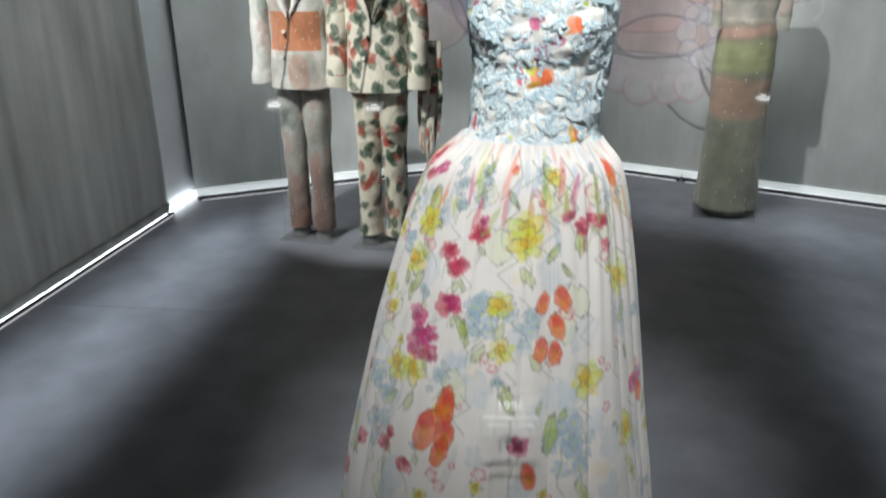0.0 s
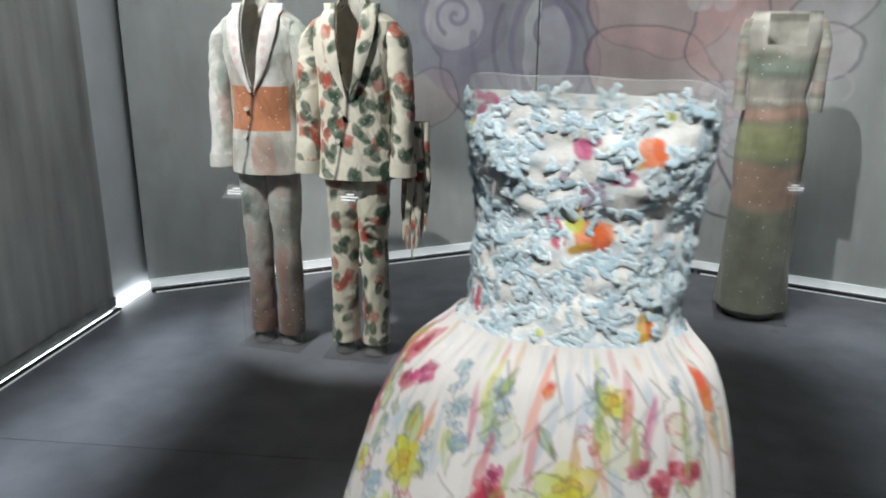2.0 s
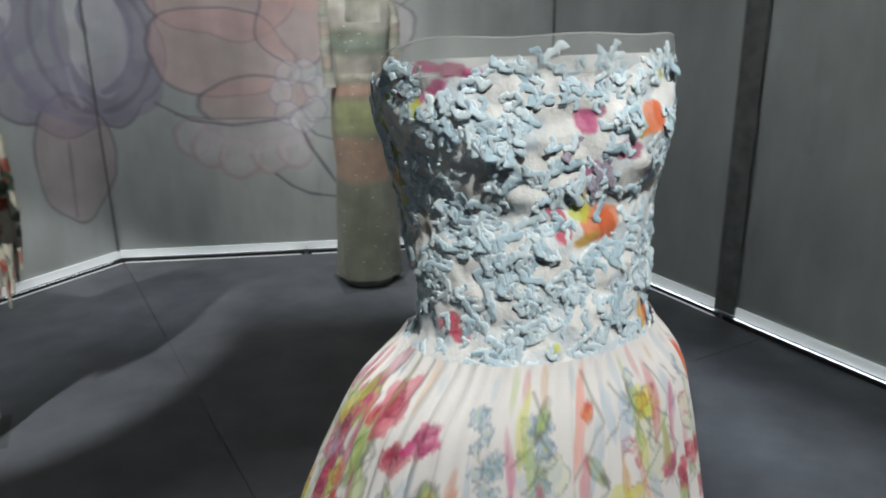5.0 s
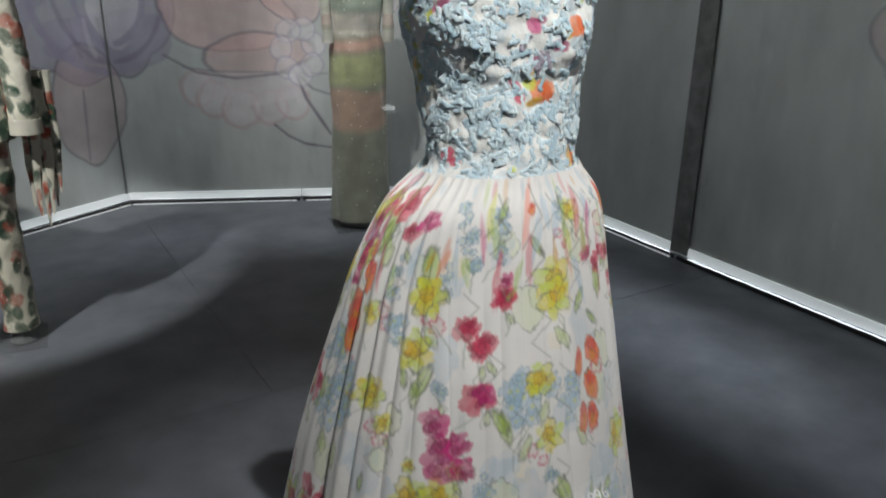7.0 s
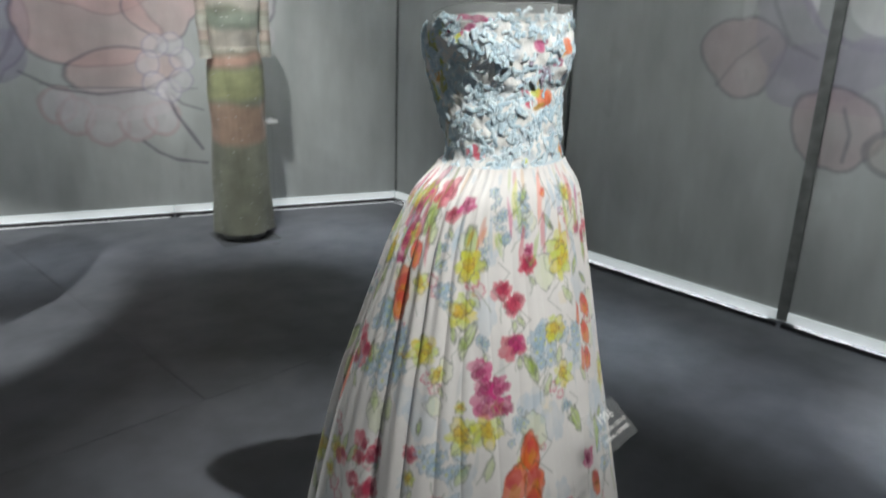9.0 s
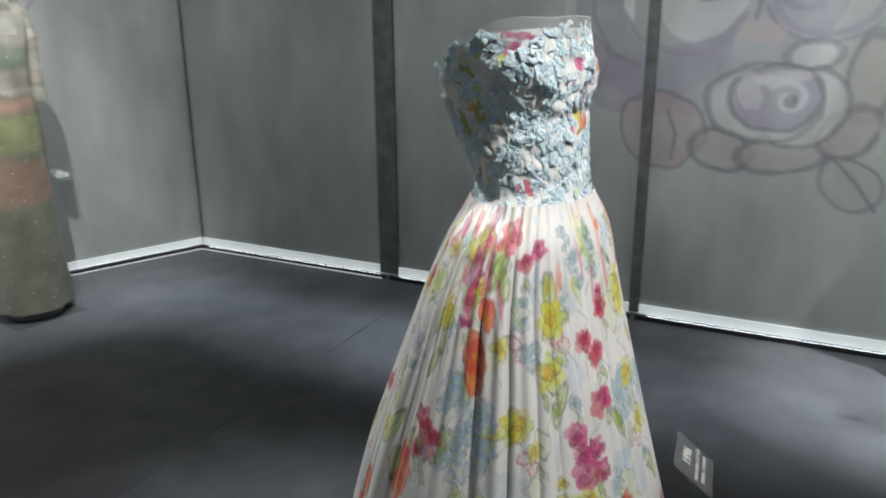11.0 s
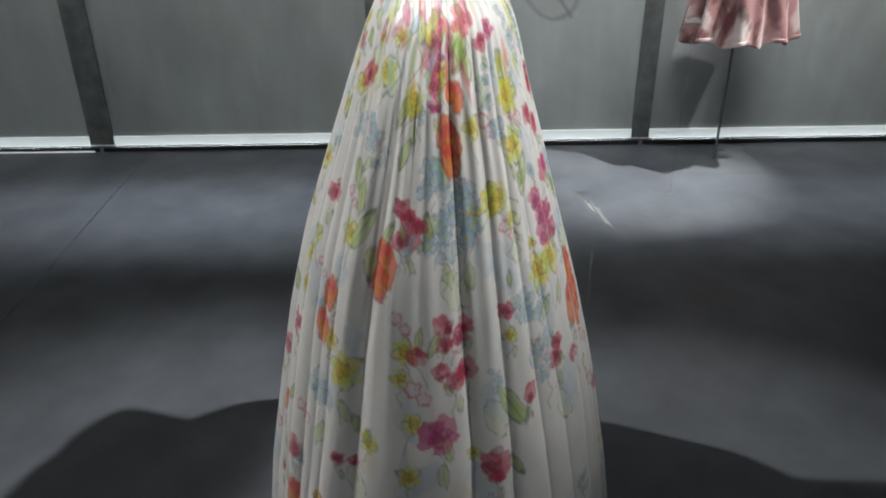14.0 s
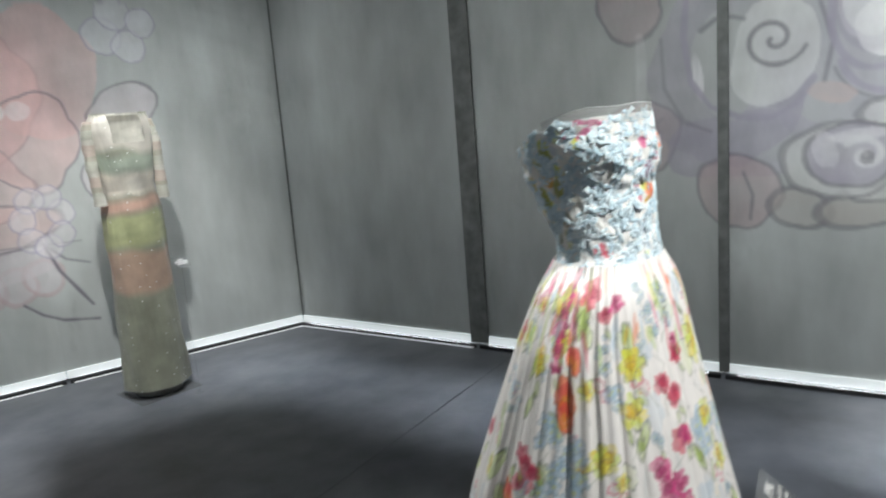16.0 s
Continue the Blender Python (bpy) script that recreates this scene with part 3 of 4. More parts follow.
def drape(name, p, q):
    length, yaw = math.dist(p, q), math.degrees(math.atan2(q[1] - p[1], q[0] - p[0]))
    ob = part(name, box((length, 0.06, TOP), (0, 0, TOP / 2), 0, 0), DARKWALL)
    ob.matrix_world = pose((p[0] + q[0]) / 2, (p[1] + q[1]) / 2, 0, 0, 0, yaw)
    return tagged(ob, "unseen black drape added to close the exhibition space", "wall", kind="structure")


drape("wall_south", (-2.4, -0.93), (2.6, -0.93))
drape("wall_south_west", (-2.16, 0.16), (-2.3, -0.9))

# ---- the strapless gown ----
LEVELS = [1.36, 1.30, 1.20, 1.12, 1.088, 1.05, 0.95, 0.85, 0.70, 0.55, 0.40, 0.20, 0.0]
AXIS_X = [0.235, 0.235, 0.237, 0.226, 0.222, 0.213, 0.203, 0.197, 0.188, 0.181, 0.176, 0.173, 0.171]
AXIS_Y = [1.748, 1.746, 1.740, 1.718, 1.718, 1.716, 1.723, 1.727, 1.733, 1.732, 1.729, 1.729, 1.729]
WIDE = [0.137, 0.139, 0.124, 0.119, 0.122, 0.168, 0.207, 0.231, 0.262, 0.289, 0.318, 0.347, 0.37]
DEEP = [0.095, 0.096, 0.098, 0.086, 0.089, 0.108, 0.143, 0.176, 0.222, 0.262, 0.295, 0.333, 0.36]
TWIST = [-0.35, -0.35, -0.25, -0.15, -0.12, -0.10, -0.08, -0.06, -0.05, -0.05, -0.05, -0.05, -0.05]


def gown_shape(z):
    zz = np.linspace(-0.1, 1.45, 600)
    out = []
    for row in (AXIS_X, AXIS_Y, WIDE, DEEP, TWIST):
        v = np.interp(zz, LEVELS[::-1], row[::-1])
        v = np.convolve(np.pad(v, 8, "edge"), np.ones(17) / 17, "valid")
        out.append(np.interp(z, zz, v))
    return out


def gown_points(theta, z, bulge):
    cx, cy, a, b, ph = gown_shape(z)
    u, v = (a + bulge) * np.sin(theta), -(b + bulge) * np.cos(theta)
    return np.stack([cx + u * np.cos(ph) - v * np.sin(ph), cy + u * np.sin(ph) + v * np.cos(ph), z], -1)


def round_canvas(theta, z, base, edge):
    """A print round the gown: x is the angle, in metres by the local girth."""
    return Canvas(theta, z, base, edge, (gown_shape(z)[2] + gown_shape(z)[3]) / 2)


CRIMSON, FUCHSIA, ORANGE, YELLOW, OCHRE, LEAF, SKY, OUTLINE = (0.60, 0.03, 0.09), (0.58, 0.014, 0.19), (0.80, 0.13, 0.02), (0.66, 0.65, 0.05), (0.62, 0.30, 0.01), (0.38, 0.52, 0.06), (0.36, 0.50, 0.62), (0.16, 0.17, 0.15)


def berry(c, th, z, r, k, colour=CRIMSON):
    q = np.random.default_rng(k)
    rad = float(np.interp(z, LEVELS[::-1], WIDE[::-1]))
    c.blob(th, z, r * 0.95, r * 1.1, 0.3 * k, colour, 0.9, 5, 0.25, None, 0.5, None, k, 0.22)
    for i in range(4):
        dx, dz = q.normal(0, r * 0.4), q.normal(0, r * 0.4)
        c.blob(th + dx / rad, z + dz, r * 0.3, r * 0.4, q.uniform(0, 3), tuple(0.6 * v for v in colour), 0.6, 0, 0, (0.25, 0.02, 0.06), 0.6, 0.0012, k + i, 0.2)
    stem(c, th, z - r, r, k)


def stem(c, th, z, r, k):
    q = np.random.default_rng(k + 77)
    x, pts = 0.0, []
    for i in range(6):
        pts.append((th + x, z - 0.45 * r * i))
        x += q.normal(0.1 * math.sin(k), 0.25) * r * (1 if c.rad is not None else 1)
    c.stroke(pts, 0.0016, (0.20, 0.24, 0.17), 0.6)
    if k % 2:
        c.blob(pts[3][0] + 0.02, pts[3][1], r * 0.3, r * 0.7, 0.6 * math.sin(k), LEAF, 0.55, 0, 0, OUTLINE, 0.6, 0.0012, k, 0.2)


def daffodil(c, th, z, r, k):
    q = np.random.default_rng(k + 5)
    rad = float(np.interp(z, LEVELS[::-1], WIDE[::-1]))
    for i in range(6):
        a = i * 1.047 + 0.4 * k
        c.blob(th + 0.55 * r * math.cos(a) / rad, z + 0.6 * r * math.sin(a), r * 0.42, r * 0.62, a - 1.57, (YELLOW, (0.60, 0.68, 0.14), (0.72, 0.60, 0.06))[i % 3], 0.9, 0, 0, OUTLINE if i % 2 else None, 0.6, 0.0014, k + i, 0.2)
    c.blob(th + q.normal(0, 0.15) * r / rad, z + 0.1 * r, r * 0.4, r * 0.45, 0, OCHRE, 0.6, 5, 0.3, (0.35, 0.15, 0.02), 0.6, 0.0014, k + 2, 0.25)
    stem(c, th, z - r, r, k)


def blade(c, th, z, r, k):
    rot = 0.5 * math.sin(k * 2.3)
    c.blob(th, z, r * 0.5, r * 1.35, rot, LEAF, 0.85, 0, 0, OUTLINE, 0.6, 0.002, k, 0.16)
    c.blob(th, z, r * 0.05, r * 1.1, rot, OUTLINE, 0.55, 0, 0, None, 0.3, None, k)


def carrot(c, th, z, r, k):
    rot = 0.25 * math.sin(k * 1.7)
    c.blob(th, z, r * 0.7, r * 1.3, rot, ORANGE, 0.92, 0, 0, (0.35, 0.08, 0.02), 0.3, 0.0014, k, 0.16)
    c.blob(th, z + r * 0.5, r * 0.5, r * 0.6, rot, (0.60, 0.04, 0.06), 0.75, 0, 0, None, 0.5, None, k + 3, 0.2)
    c.blob(th, z - r * 0.3, r * 0.35, r * 0.6, rot, OCHRE, 0.6, 0, 0, None, 0.5, None, k + 4, 0.2)


def bluet(c, th, z, r, k):
    q = np.random.default_rng(k)
    rad = float(np.interp(z, LEVELS[::-1], WIDE[::-1]))
    for i in range(7):
        dx, dz, s = q.normal(0, r * 0.5), q.normal(0, r * 0.75), r * q.uniform(0.28, 0.5)
        c.blob(th + dx / rad, z + dz, s, s, q.uniform(0, 6), SKY, 0.75, 5, 0.45, (0.20, 0.27, 0.32), 0.7, 0.0013, k + i, 0.16)
        c.blob(th + dx / rad, z + dz, s * 0.25, s * 0.25, 0, YELLOW, 0.6, 0, 0, None, 0.1, None, k)
    stem(c, th, z - r, r, k)


def ringlet(c, th, z, r, k):
    c.blob(th, z, r, r, 0, (0.75, 0.45, 0.45), 0.25, 5, 0.3, (0.6, 0.1, 0.18), 0.3, 0.003, k)


# each: degrees round from the front, height, radius
REDS = [(-74, 1.055, .019), (-62, 1.023, .012), (-31, .902, .015), (-26, .876, .014), (-27, .81, .021), (-90, .63, .015), (-84, .612, .014), (-86, .542, .018), (-99, .582, .015), (-15, .94, .012),
        (-107, .757, .014), (-107, .803, .015), (-103, .784, .016), (-99, .777, .012), (-166, .469, .019), (-82, .627, .013), (-90, .60, .012), (-91, .559, .014), (-82, .555, .017)]
REDS_FRONT = [(-16, .942, .016), (-23, .882, .014), (-29, .908, .012), (35, .954, .014), (46, .959, .014), (49, .916, .011), (-61, .497, .015), (-46, .52, .017), (-35, .499, .015), (-44, .547, .013), (27, .974, .01), (40, .968, .009)]
FUCHSIAS = [(-54, 1.037, .012), (-93, 1.055, .011), (-94, 1.03, .013), (-94, 1.0, .015), (-93, .97, .013), (-93, .945, .011), (-41, .781, .019), (-39, .755, .015), (-38, .725, .024), (-93, .454, .03), (69, .629, .023), (-33, .751, .016), (-31, .721, .015), (-15, .963, .009), (8, .575, .017), (-24, .816, .014)]
CARROTS = [(-81, .956, .017), (-86, .897, .025), (-86, .869, .021), (-112, .72, .026), (-114, .69, .022), (-21, .64, .022), (-28, .58, .03), (15, .826, .015), (15, .747, .017), (-136, .643, .023), (-138, .584, .022), (24, .831, .018), (22, .782, .018), (21, .737, .016),
           (-20, .631, .021), (-20, .579, .026), (-21, .547, .021), (-3, 1.05, .006), (-84, .961, .012), (12, .523, .019), (72, .60, .02), (62, 1.035, .018)]
YELLOWS = [(6, .951, .029), (6, .93, .025), (-47, .943, .024), (-50, .872, .024), (-68, .806, .021), (-47, .675, .027), (-106, .944, .016), (-105, .951, .019), (-65, .811, .021), (-125, .532, .029), (-103, .591, .019), (-165, .82, .018), (-154, .678, .018),
           (58, .848, .028), (35, .682, .03), (-38, .681, .026), (-1, .743, .02), (-47, .946, .023), (20, 1.04, .014), (58, .549, .03), (-6, .815, .012), (-3, .823, .02)]
LEAVES = [(-88, 1.05, .013), (-78, 1.012, .02), (-74, .995, .016), (-48, .98, .021), (-18, 1.05, .008), (16, 1.045, .011), (-124, .76, .024), (-68, .483, .029), (-46, .836, .017), (3, .659, .019), (20, .592, .025), (33, .926, .016), (-17, .766, .016), (-93, 1.03, .018), (-19, .778, .014)]
BLUETS = [(-36, 1.046, .013), (-32, 1.018, .014), (-29, .992, .013), (-19, 1.038, .014), (-18, .995, .01), (-64, .974, .012), (-85, .804, .027), (-80, .767, .028), (-61, .914, .023), (-93, .839, .025), (-81, .821, .023), (-89, .765, .026), (-4, .812, .024), (-11, .791, .024), (-58, .622, .026),
          (-24, .689, .016), (-11, .80, .028), (10, .785, .026), (24, .599, .038), (31, .561, .035), (-53, .61, .029), (-135, .474, .034), (-51, .547, .031), (-128, .898, .019), (-122, .874, .014), (14, 1.044, .012)]

gown = holder("strapless_gown", (0, 0, 0), "white strapless evening gown with watercolour flower print and blue ribbon bodice", "gown")
NT, NZ = 1080, 450
th, zz = np.meshgrid(np.linspace(-np.pi, np.pi, NT, endpoint=False), np.linspace(1.090, 0.012, NZ))
down = np.clip((1.090 - zz) / 1.07, 0, 1)
drift = th + 0.05 * np.sin(3 * th + 2.2 * down) * down + 0.03 * np.sin(7 * th + 4 * down)
fine = 1 - np.abs(np.sin(12 * drift + 1.9 * np.sin(2 * th) + 1.1 * np.sin(5 * th))) ** 0.55
broad = np.abs(np.sin(6.5 * drift + 0.9 * np.sin(3 * th + 1))) ** 0.7
pleat = broad - 0.65 - 0.85 * (fine - 0.3) + 0.4 * np.sin(53 * drift + 2 * np.sin(4 * th)) * (1 - down) ** 3
amp = (0.0040 + 0.0185 * down ** 0.75) * (0.8 + 0.35 * ripple(th * 3, zz * 1.5, 41, 3))
puff = 0.004 * np.exp(-((down - 0.07) / 0.06) ** 2)
pts = gown_points(th, zz, pleat * amp * 0.8 + puff + 0.010 * np.clip(np.cos(th + 1.92), 0, 1) * np.clip(down * 3 - 0.25, 0, 1))
cv = round_canvas(th, zz, (0.80, 0.765, 0.745), 0.0020)
cv.img *= (1 + 0.04 * ripple(th * 6, zz * 5, 3, 4))[..., None]
g = np.random.default_rng(11)
for k in range(250):
    a, h, r = g.uniform(-np.pi, np.pi), 1.03 * g.uniform(0, 1) ** 0.8, g.uniform(0.010, 0.024)
    kind = k % 6
    if kind == 0:
        ringlet(cv, a, h, r * 0.5, k)
        ringlet(cv, a + 0.06, h - 0.016, r * 0.45, k + 1)
    elif kind in (1, 3):
        cv.blob(a, h, r * 1.2, r * 1.8, g.uniform(-0.6, 0.6), SKY, 0.38, 5, 0.3, None, 0.7, None, k)
    elif kind == 2:
        cv.blob(a, h, r, r * 1.5, 0.3, (0.62, 0.70, 0.35), 0.42, 5, 0.2, OUTLINE, 0.6, 0.0014, k)
    elif kind == 4:
        cv.blob(a, h, r * 0.35, r * 2.2, g.uniform(-0.3, 0.3), (0.45, 0.50, 0.50), 0.35, 0, 0, None, 0.5, None, k)
    else:
        cv.blob(a, h, r, r, 0, (0.80, 0.68, 0.45), 0.4, 5, 0.2, None, 0.6, None, k)
# the back of the skirt, in the same manner
for k in range(70):
    a, h = g.uniform(radians(75), radians(190)), g.uniform(0.02, 1.03)
    (berry, daffodil, blade, carrot, bluet, berry)[k % 6](cv, a, h, g.uniform(0.013, 0.026), 300 + k)
for k in range(96):
    a, h = g.uniform(radians(-185), radians(-66)), 0.05 + 1.0 * g.uniform(0, 1) ** 0.8
    (daffodil, blade, bluet, berry, daffodil, blade)[k % 6](cv, a, h, g.uniform(0.010, 0.019), 900 + k)
for k in range(40):
    a, h = g.uniform(radians(-70), radians(75)), g.uniform(0.45, 1.05)
    (blade, bluet, ringlet, daffodil)[k % 4](cv, a, h, g.uniform(0.007, 0.013), 1000 + k)
for k in range(46):
    a, h = g.uniform(radians(-170), radians(75)), g.uniform(0.02, 0.46)
    (berry, daffodil, blade, carrot, bluet, berry)[k % 6](cv, a, h, g.uniform(0.013, 0.028), 400 + k)
for rows, painter in ((BLUETS, bluet), (LEAVES, blade), (YELLOWS, daffodil), (CARROTS, carrot), (REDS, berry), (REDS_FRONT, berry)):
    for k, (deg, h, r) in enumerate(rows):
        painter(cv, radians(deg), h, r, 20 + 7 * k)
for k, (deg, h, r) in enumerate(FUCHSIAS):
    berry(cv, radians(deg), h, r, 500 + k, FUCHSIA)
for k in range(46):
    a = radians(-180 + 7.83 * k + 3 * math.sin(k * 5))
    tone = (SKY, LEAF, CRIMSON, OCHRE, SKY, (0.5, 0.5, 0.52))[k % 6]
    cv.blob(a, 1.075, 0.003, 0.013 + 0.008 * math.sin(k * 3), 0.1, tone, 0.4, 0, 0, None, 0.4, None, 600 + k)
# strong short streaks caught in the gathers under the waist
for k, (deg, h, long, tone) in enumerate([(-24, 1.045, .026, YELLOW), (-21, 1.020, .022, LEAF), (-6, 1.040, .040, ORANGE), (-5, 0.985, .030, CRIMSON), (4, 1.045, .022, SKY), (9, 1.030, .026, SKY), (14, 1.015, .024, LEAF), (17, 0.995, .020, YELLOW), (24, 1.035, .034, CRIMSON), (26, 0.985, .026, (0.45, 0.10, 0.25)), (33, 1.040, .020, SKY), (45, 1.020, .022, LEAF), (60, 1.045, .022, ORANGE), (64, 1.025, .024, ORANGE), (-78, 1.02, .028, LEAF), (-86, 1.00, .030, FUCHSIA), (-100, 1.03, .028, (0.50, 0.10, 0.22)), (-108, 1.00, .030, LEAF), (-116, 1.04, .026, CRIMSON), (-122, 0.98, .03, SKY)]):
    cv.blob(radians(deg), h, 0.0042, long, 0.12 * math.sin(k * 2.1), tone, 0.58, 3, 0.3, None, 0.35, None, 1200 + k)
    cv.stroke([(radians(deg) + 0.03, h + long), (radians(deg) + 0.045, h), (radians(deg) + 0.02, h - long)], 0.0014, (0.12, 0.13, 0.10), 0.7)
# buds and leaves crowded under the waist at the side
for k in range(15):
    deg, h = -150 + 4.6 * k, 1.076 - 0.05 * ((k * 0.618) % 1)
    tone = (FUCHSIA, LEAF, SKY, CRIMSON, YELLOW, LEAF, (0.50, 0.10, 0.22))[k % 7]
    cv.blob(radians(deg), h, 0.0065, 0.014, 0.5 * math.sin(k * 1.9), tone, 0.65, 3, 0.3, OUTLINE if k % 2 else None, 0.4, 0.0014, 1300 + k)
# long painted streaks and stems running from the waist
for k in range(30):
    a, h, long = radians(-130 + 7.1 * k + 3 * math.sin(k * 7.0)), 1.03 - 0.05 * ((k * 0.618) % 1), 0.022 + 0.03 * ((k * 0.37) % 1)
    tone = (CRIMSON, LEAF, SKY, OCHRE, (0.75, 0.20, 0.05), SKY, LEAF, FUCHSIA)[k % 8]
    cv.blob(a, h - 0.04 * math.sin(k * 2.3) ** 2, 0.0032 + 0.002 * math.sin(k * 1.7) ** 2, long * (0.5 + 0.5 * math.sin(k * 3.1) ** 2), 0.25 * math.sin(k), tone, 0.65, 3, 0.4, None, 0.6, None, 640 + k)
for k in range(24):
    a, h = radians(-65 + 6.0 * k + 3 * math.sin(k * 4.0)), 0.98 - 0.34 * ((k * 0.618) % 1)
    cv.stroke([(a, h), (a + 0.02, h - 0.02), (a - 0.01, h - 0.045), (a + 0.015, h - 0.07)], 0.0013, (0.12, 0.13, 0.10), 0.6)
sheet("skirt", pts, CLOTH, gown, cv.img, True, "gathered white silk skirt printed with flowers, fruit and leaves")


def side_swell(t, z):
    """The bodice stands off a little at the side and back."""
    return 0.021 * np.exp(-((t + 2.4) / 0.65) ** 2) * np.clip((z - 1.14) / 0.1, 0, 1)


def drapery(t, z):
    """The ruched folds of the bodice, which die out at its edges."""
    fade = np.clip((z - 1.08) / 0.02, 0, 1) * np.clip((1.345 - z) / 0.02, 0, 1)
    return fade * (0.0030 * ripple(t * 4 + 9 * z, z * 58, 8, 3) + 0.0018 * ripple(t * 16, z * 130, 9, 2))


# bodice: draped satin with printed flowers, ribbon applique in relief
NB, MB = 520, 240
th, zz = np.meshgrid(np.linspace(-np.pi, np.pi, NB, endpoint=False), np.linspace(1.340, 1.076, MB))
dip = 0.085 * ((1 - np.cos(th)) / 2) ** 2
zz = zz - dip * (zz - 1.076) / 0.27
bust = 0.012 * sum(np.exp(-((th - s * 0.62) / 0.42) ** 2 - ((zz - 1.272) / 0.038) ** 2) for s in (-1, 1))
crease = -0.003 * np.exp(-((zz - 1.213) / 0.016) ** 2) * np.clip(np.cos(th), 0, 1)
ruch = drapery(th, zz)
bul = bust + crease + ruch - 0.004 + side_swell(th, zz)
pts = gown_points(th, zz, bul)
cb = round_canvas(th, zz, (0.88, 0.87, 0.85), 0.002)
for k in range(170):
    cb.blob(g.uniform(-np.pi, np.pi), g.uniform(1.06, 1.34), 0.016, 0.008, g.uniform(-1, 1), SKY, 0.45, 0, 0, None, 0.7, None, 700 + k)
# printed fruit, petals and leaves: degrees, height, half width, half height, turn, colour
PEACH, GOLD, LIME, WINE = (0.86, 0.22, 0.06), (0.74, 0.42, 0.03), (0.62, 0.68, 0.06), (0.40, 0.05, 0.16)
for k, (deg, h, rx, rz, rot, tone) in enumerate([
        (-62, 1.325, .012, .006, .3, FUCHSIA), (-52, 1.332, .014, .005, -.2, FUCHSIA), (-42, 1.330, .012, .006, .2, FUCHSIA), (-48, 1.316, .010, .006, .4, FUCHSIA), (-57, 1.308, .008, .006, 0, FUCHSIA), (-34, 1.328, .010, .004, 0, FUCHSIA), (-66, 1.312, .008, .006, 0, FUCHSIA),
        (6, 1.288, .009, .011, .2, FUCHSIA), (11, 1.296, .006, .005, 0, WINE), (2, 1.236, .008, .007, .4, FUCHSIA), (-9, 1.212, .006, .012, .5, CRIMSON), (-7, 1.195, .007, .009, 0, CRIMSON), (8, 1.247, .010, .008, 0, WINE), (22, 1.262, .013, .008, 0, WINE),
        (-67, 1.116, .014, .009, .5, CRIMSON), (-60, 1.108, .010, .006, 0, CRIMSON), (-58, 1.292, .0065, .020, .1, LIME), (28, 1.278, .007, .007, 0, GOLD),
        (34, 1.287, .0135, .015, 0, PEACH), (37, 1.290, .006, .011, 0, ORANGE), (9, 1.204, .019, .017, .2, PEACH), (13, 1.199, .009, .013, .2, ORANGE), (1, 1.214, .009, .011, .3, LIME), (0, 1.226, .012, .006, .2, GOLD), (3, 1.189, .012, .005, .4, GOLD),
        (41, 1.112, .009, .022, -.1, GOLD), (36, 1.092, .014, .008, .3, GOLD), (44, 1.106, .005, .012, 0, ORANGE), (-22, 1.112, .006, .004, 0, LIME), (-15, 1.100, .005, .004, 0, LIME), (42, 1.320, .008, .005, 0, LIME), (-90, 1.29, .012, .018, 0, LIME), (-98, 1.24, .014, .018, 0, GOLD), (-84, 1.25, .010, .016, .2, LIME), (-108, 1.20, .013, .020, 0, LIME), (-96, 1.17, .009, .014, 0, GOLD), (-75, 1.31, .008, .012, .2, LIME)]):
    cb.blob(radians(deg), h, rx, rz, rot, tone, 0.92, 0, 0, None, 0.25, None, 840 + k, 0.08)
# olive side print; its dark tones also carry the shade of that side
for k in range(26):
    cb.blob(radians(g.uniform(-140, -74)), g.uniform(1.12, 1.30), g.uniform(0.008, 0.016), g.uniform(0.010, 0.022), g.uniform(-0.6, 0.6), ((0.42, 0.46, 0.08), (0.16, 0.22, 0.10), (0.60, 0.50, 0.06), (0.30, 0.30, 0.22))[k % 4], 0.8, 0, 0, None, 0.5, None, 900 + k)
sheet("bodice", pts, BODICE, gown, cb.img, True, "draped cream satin bodice with printed fruit")

# a sheer band stands above the bodice
th, zz = np.meshgrid(np.linspace(-1.6, 1.6, 120), np.linspace(1.355, 1.327, 8))
zz = zz - 0.085 * ((1 - np.cos(th)) / 2) ** 2 + 0.0012 * np.sin(7 * th + 1) * (zz > 1.345)
sheet("sheer_band", gown_points(th, zz, -0.002 + 0.001 * np.sin(5 * th)), TULLE, gown, None, False, "clear net band edging the neckline")
sheet("net_edge", gown_points(th[:2], zz[:1] + np.array([[0.0015], [0.0]]), -0.0015 + 0.001 * np.sin(5 * th[:2])), EDGE, gown, None, False, "white rolled edge of the net")


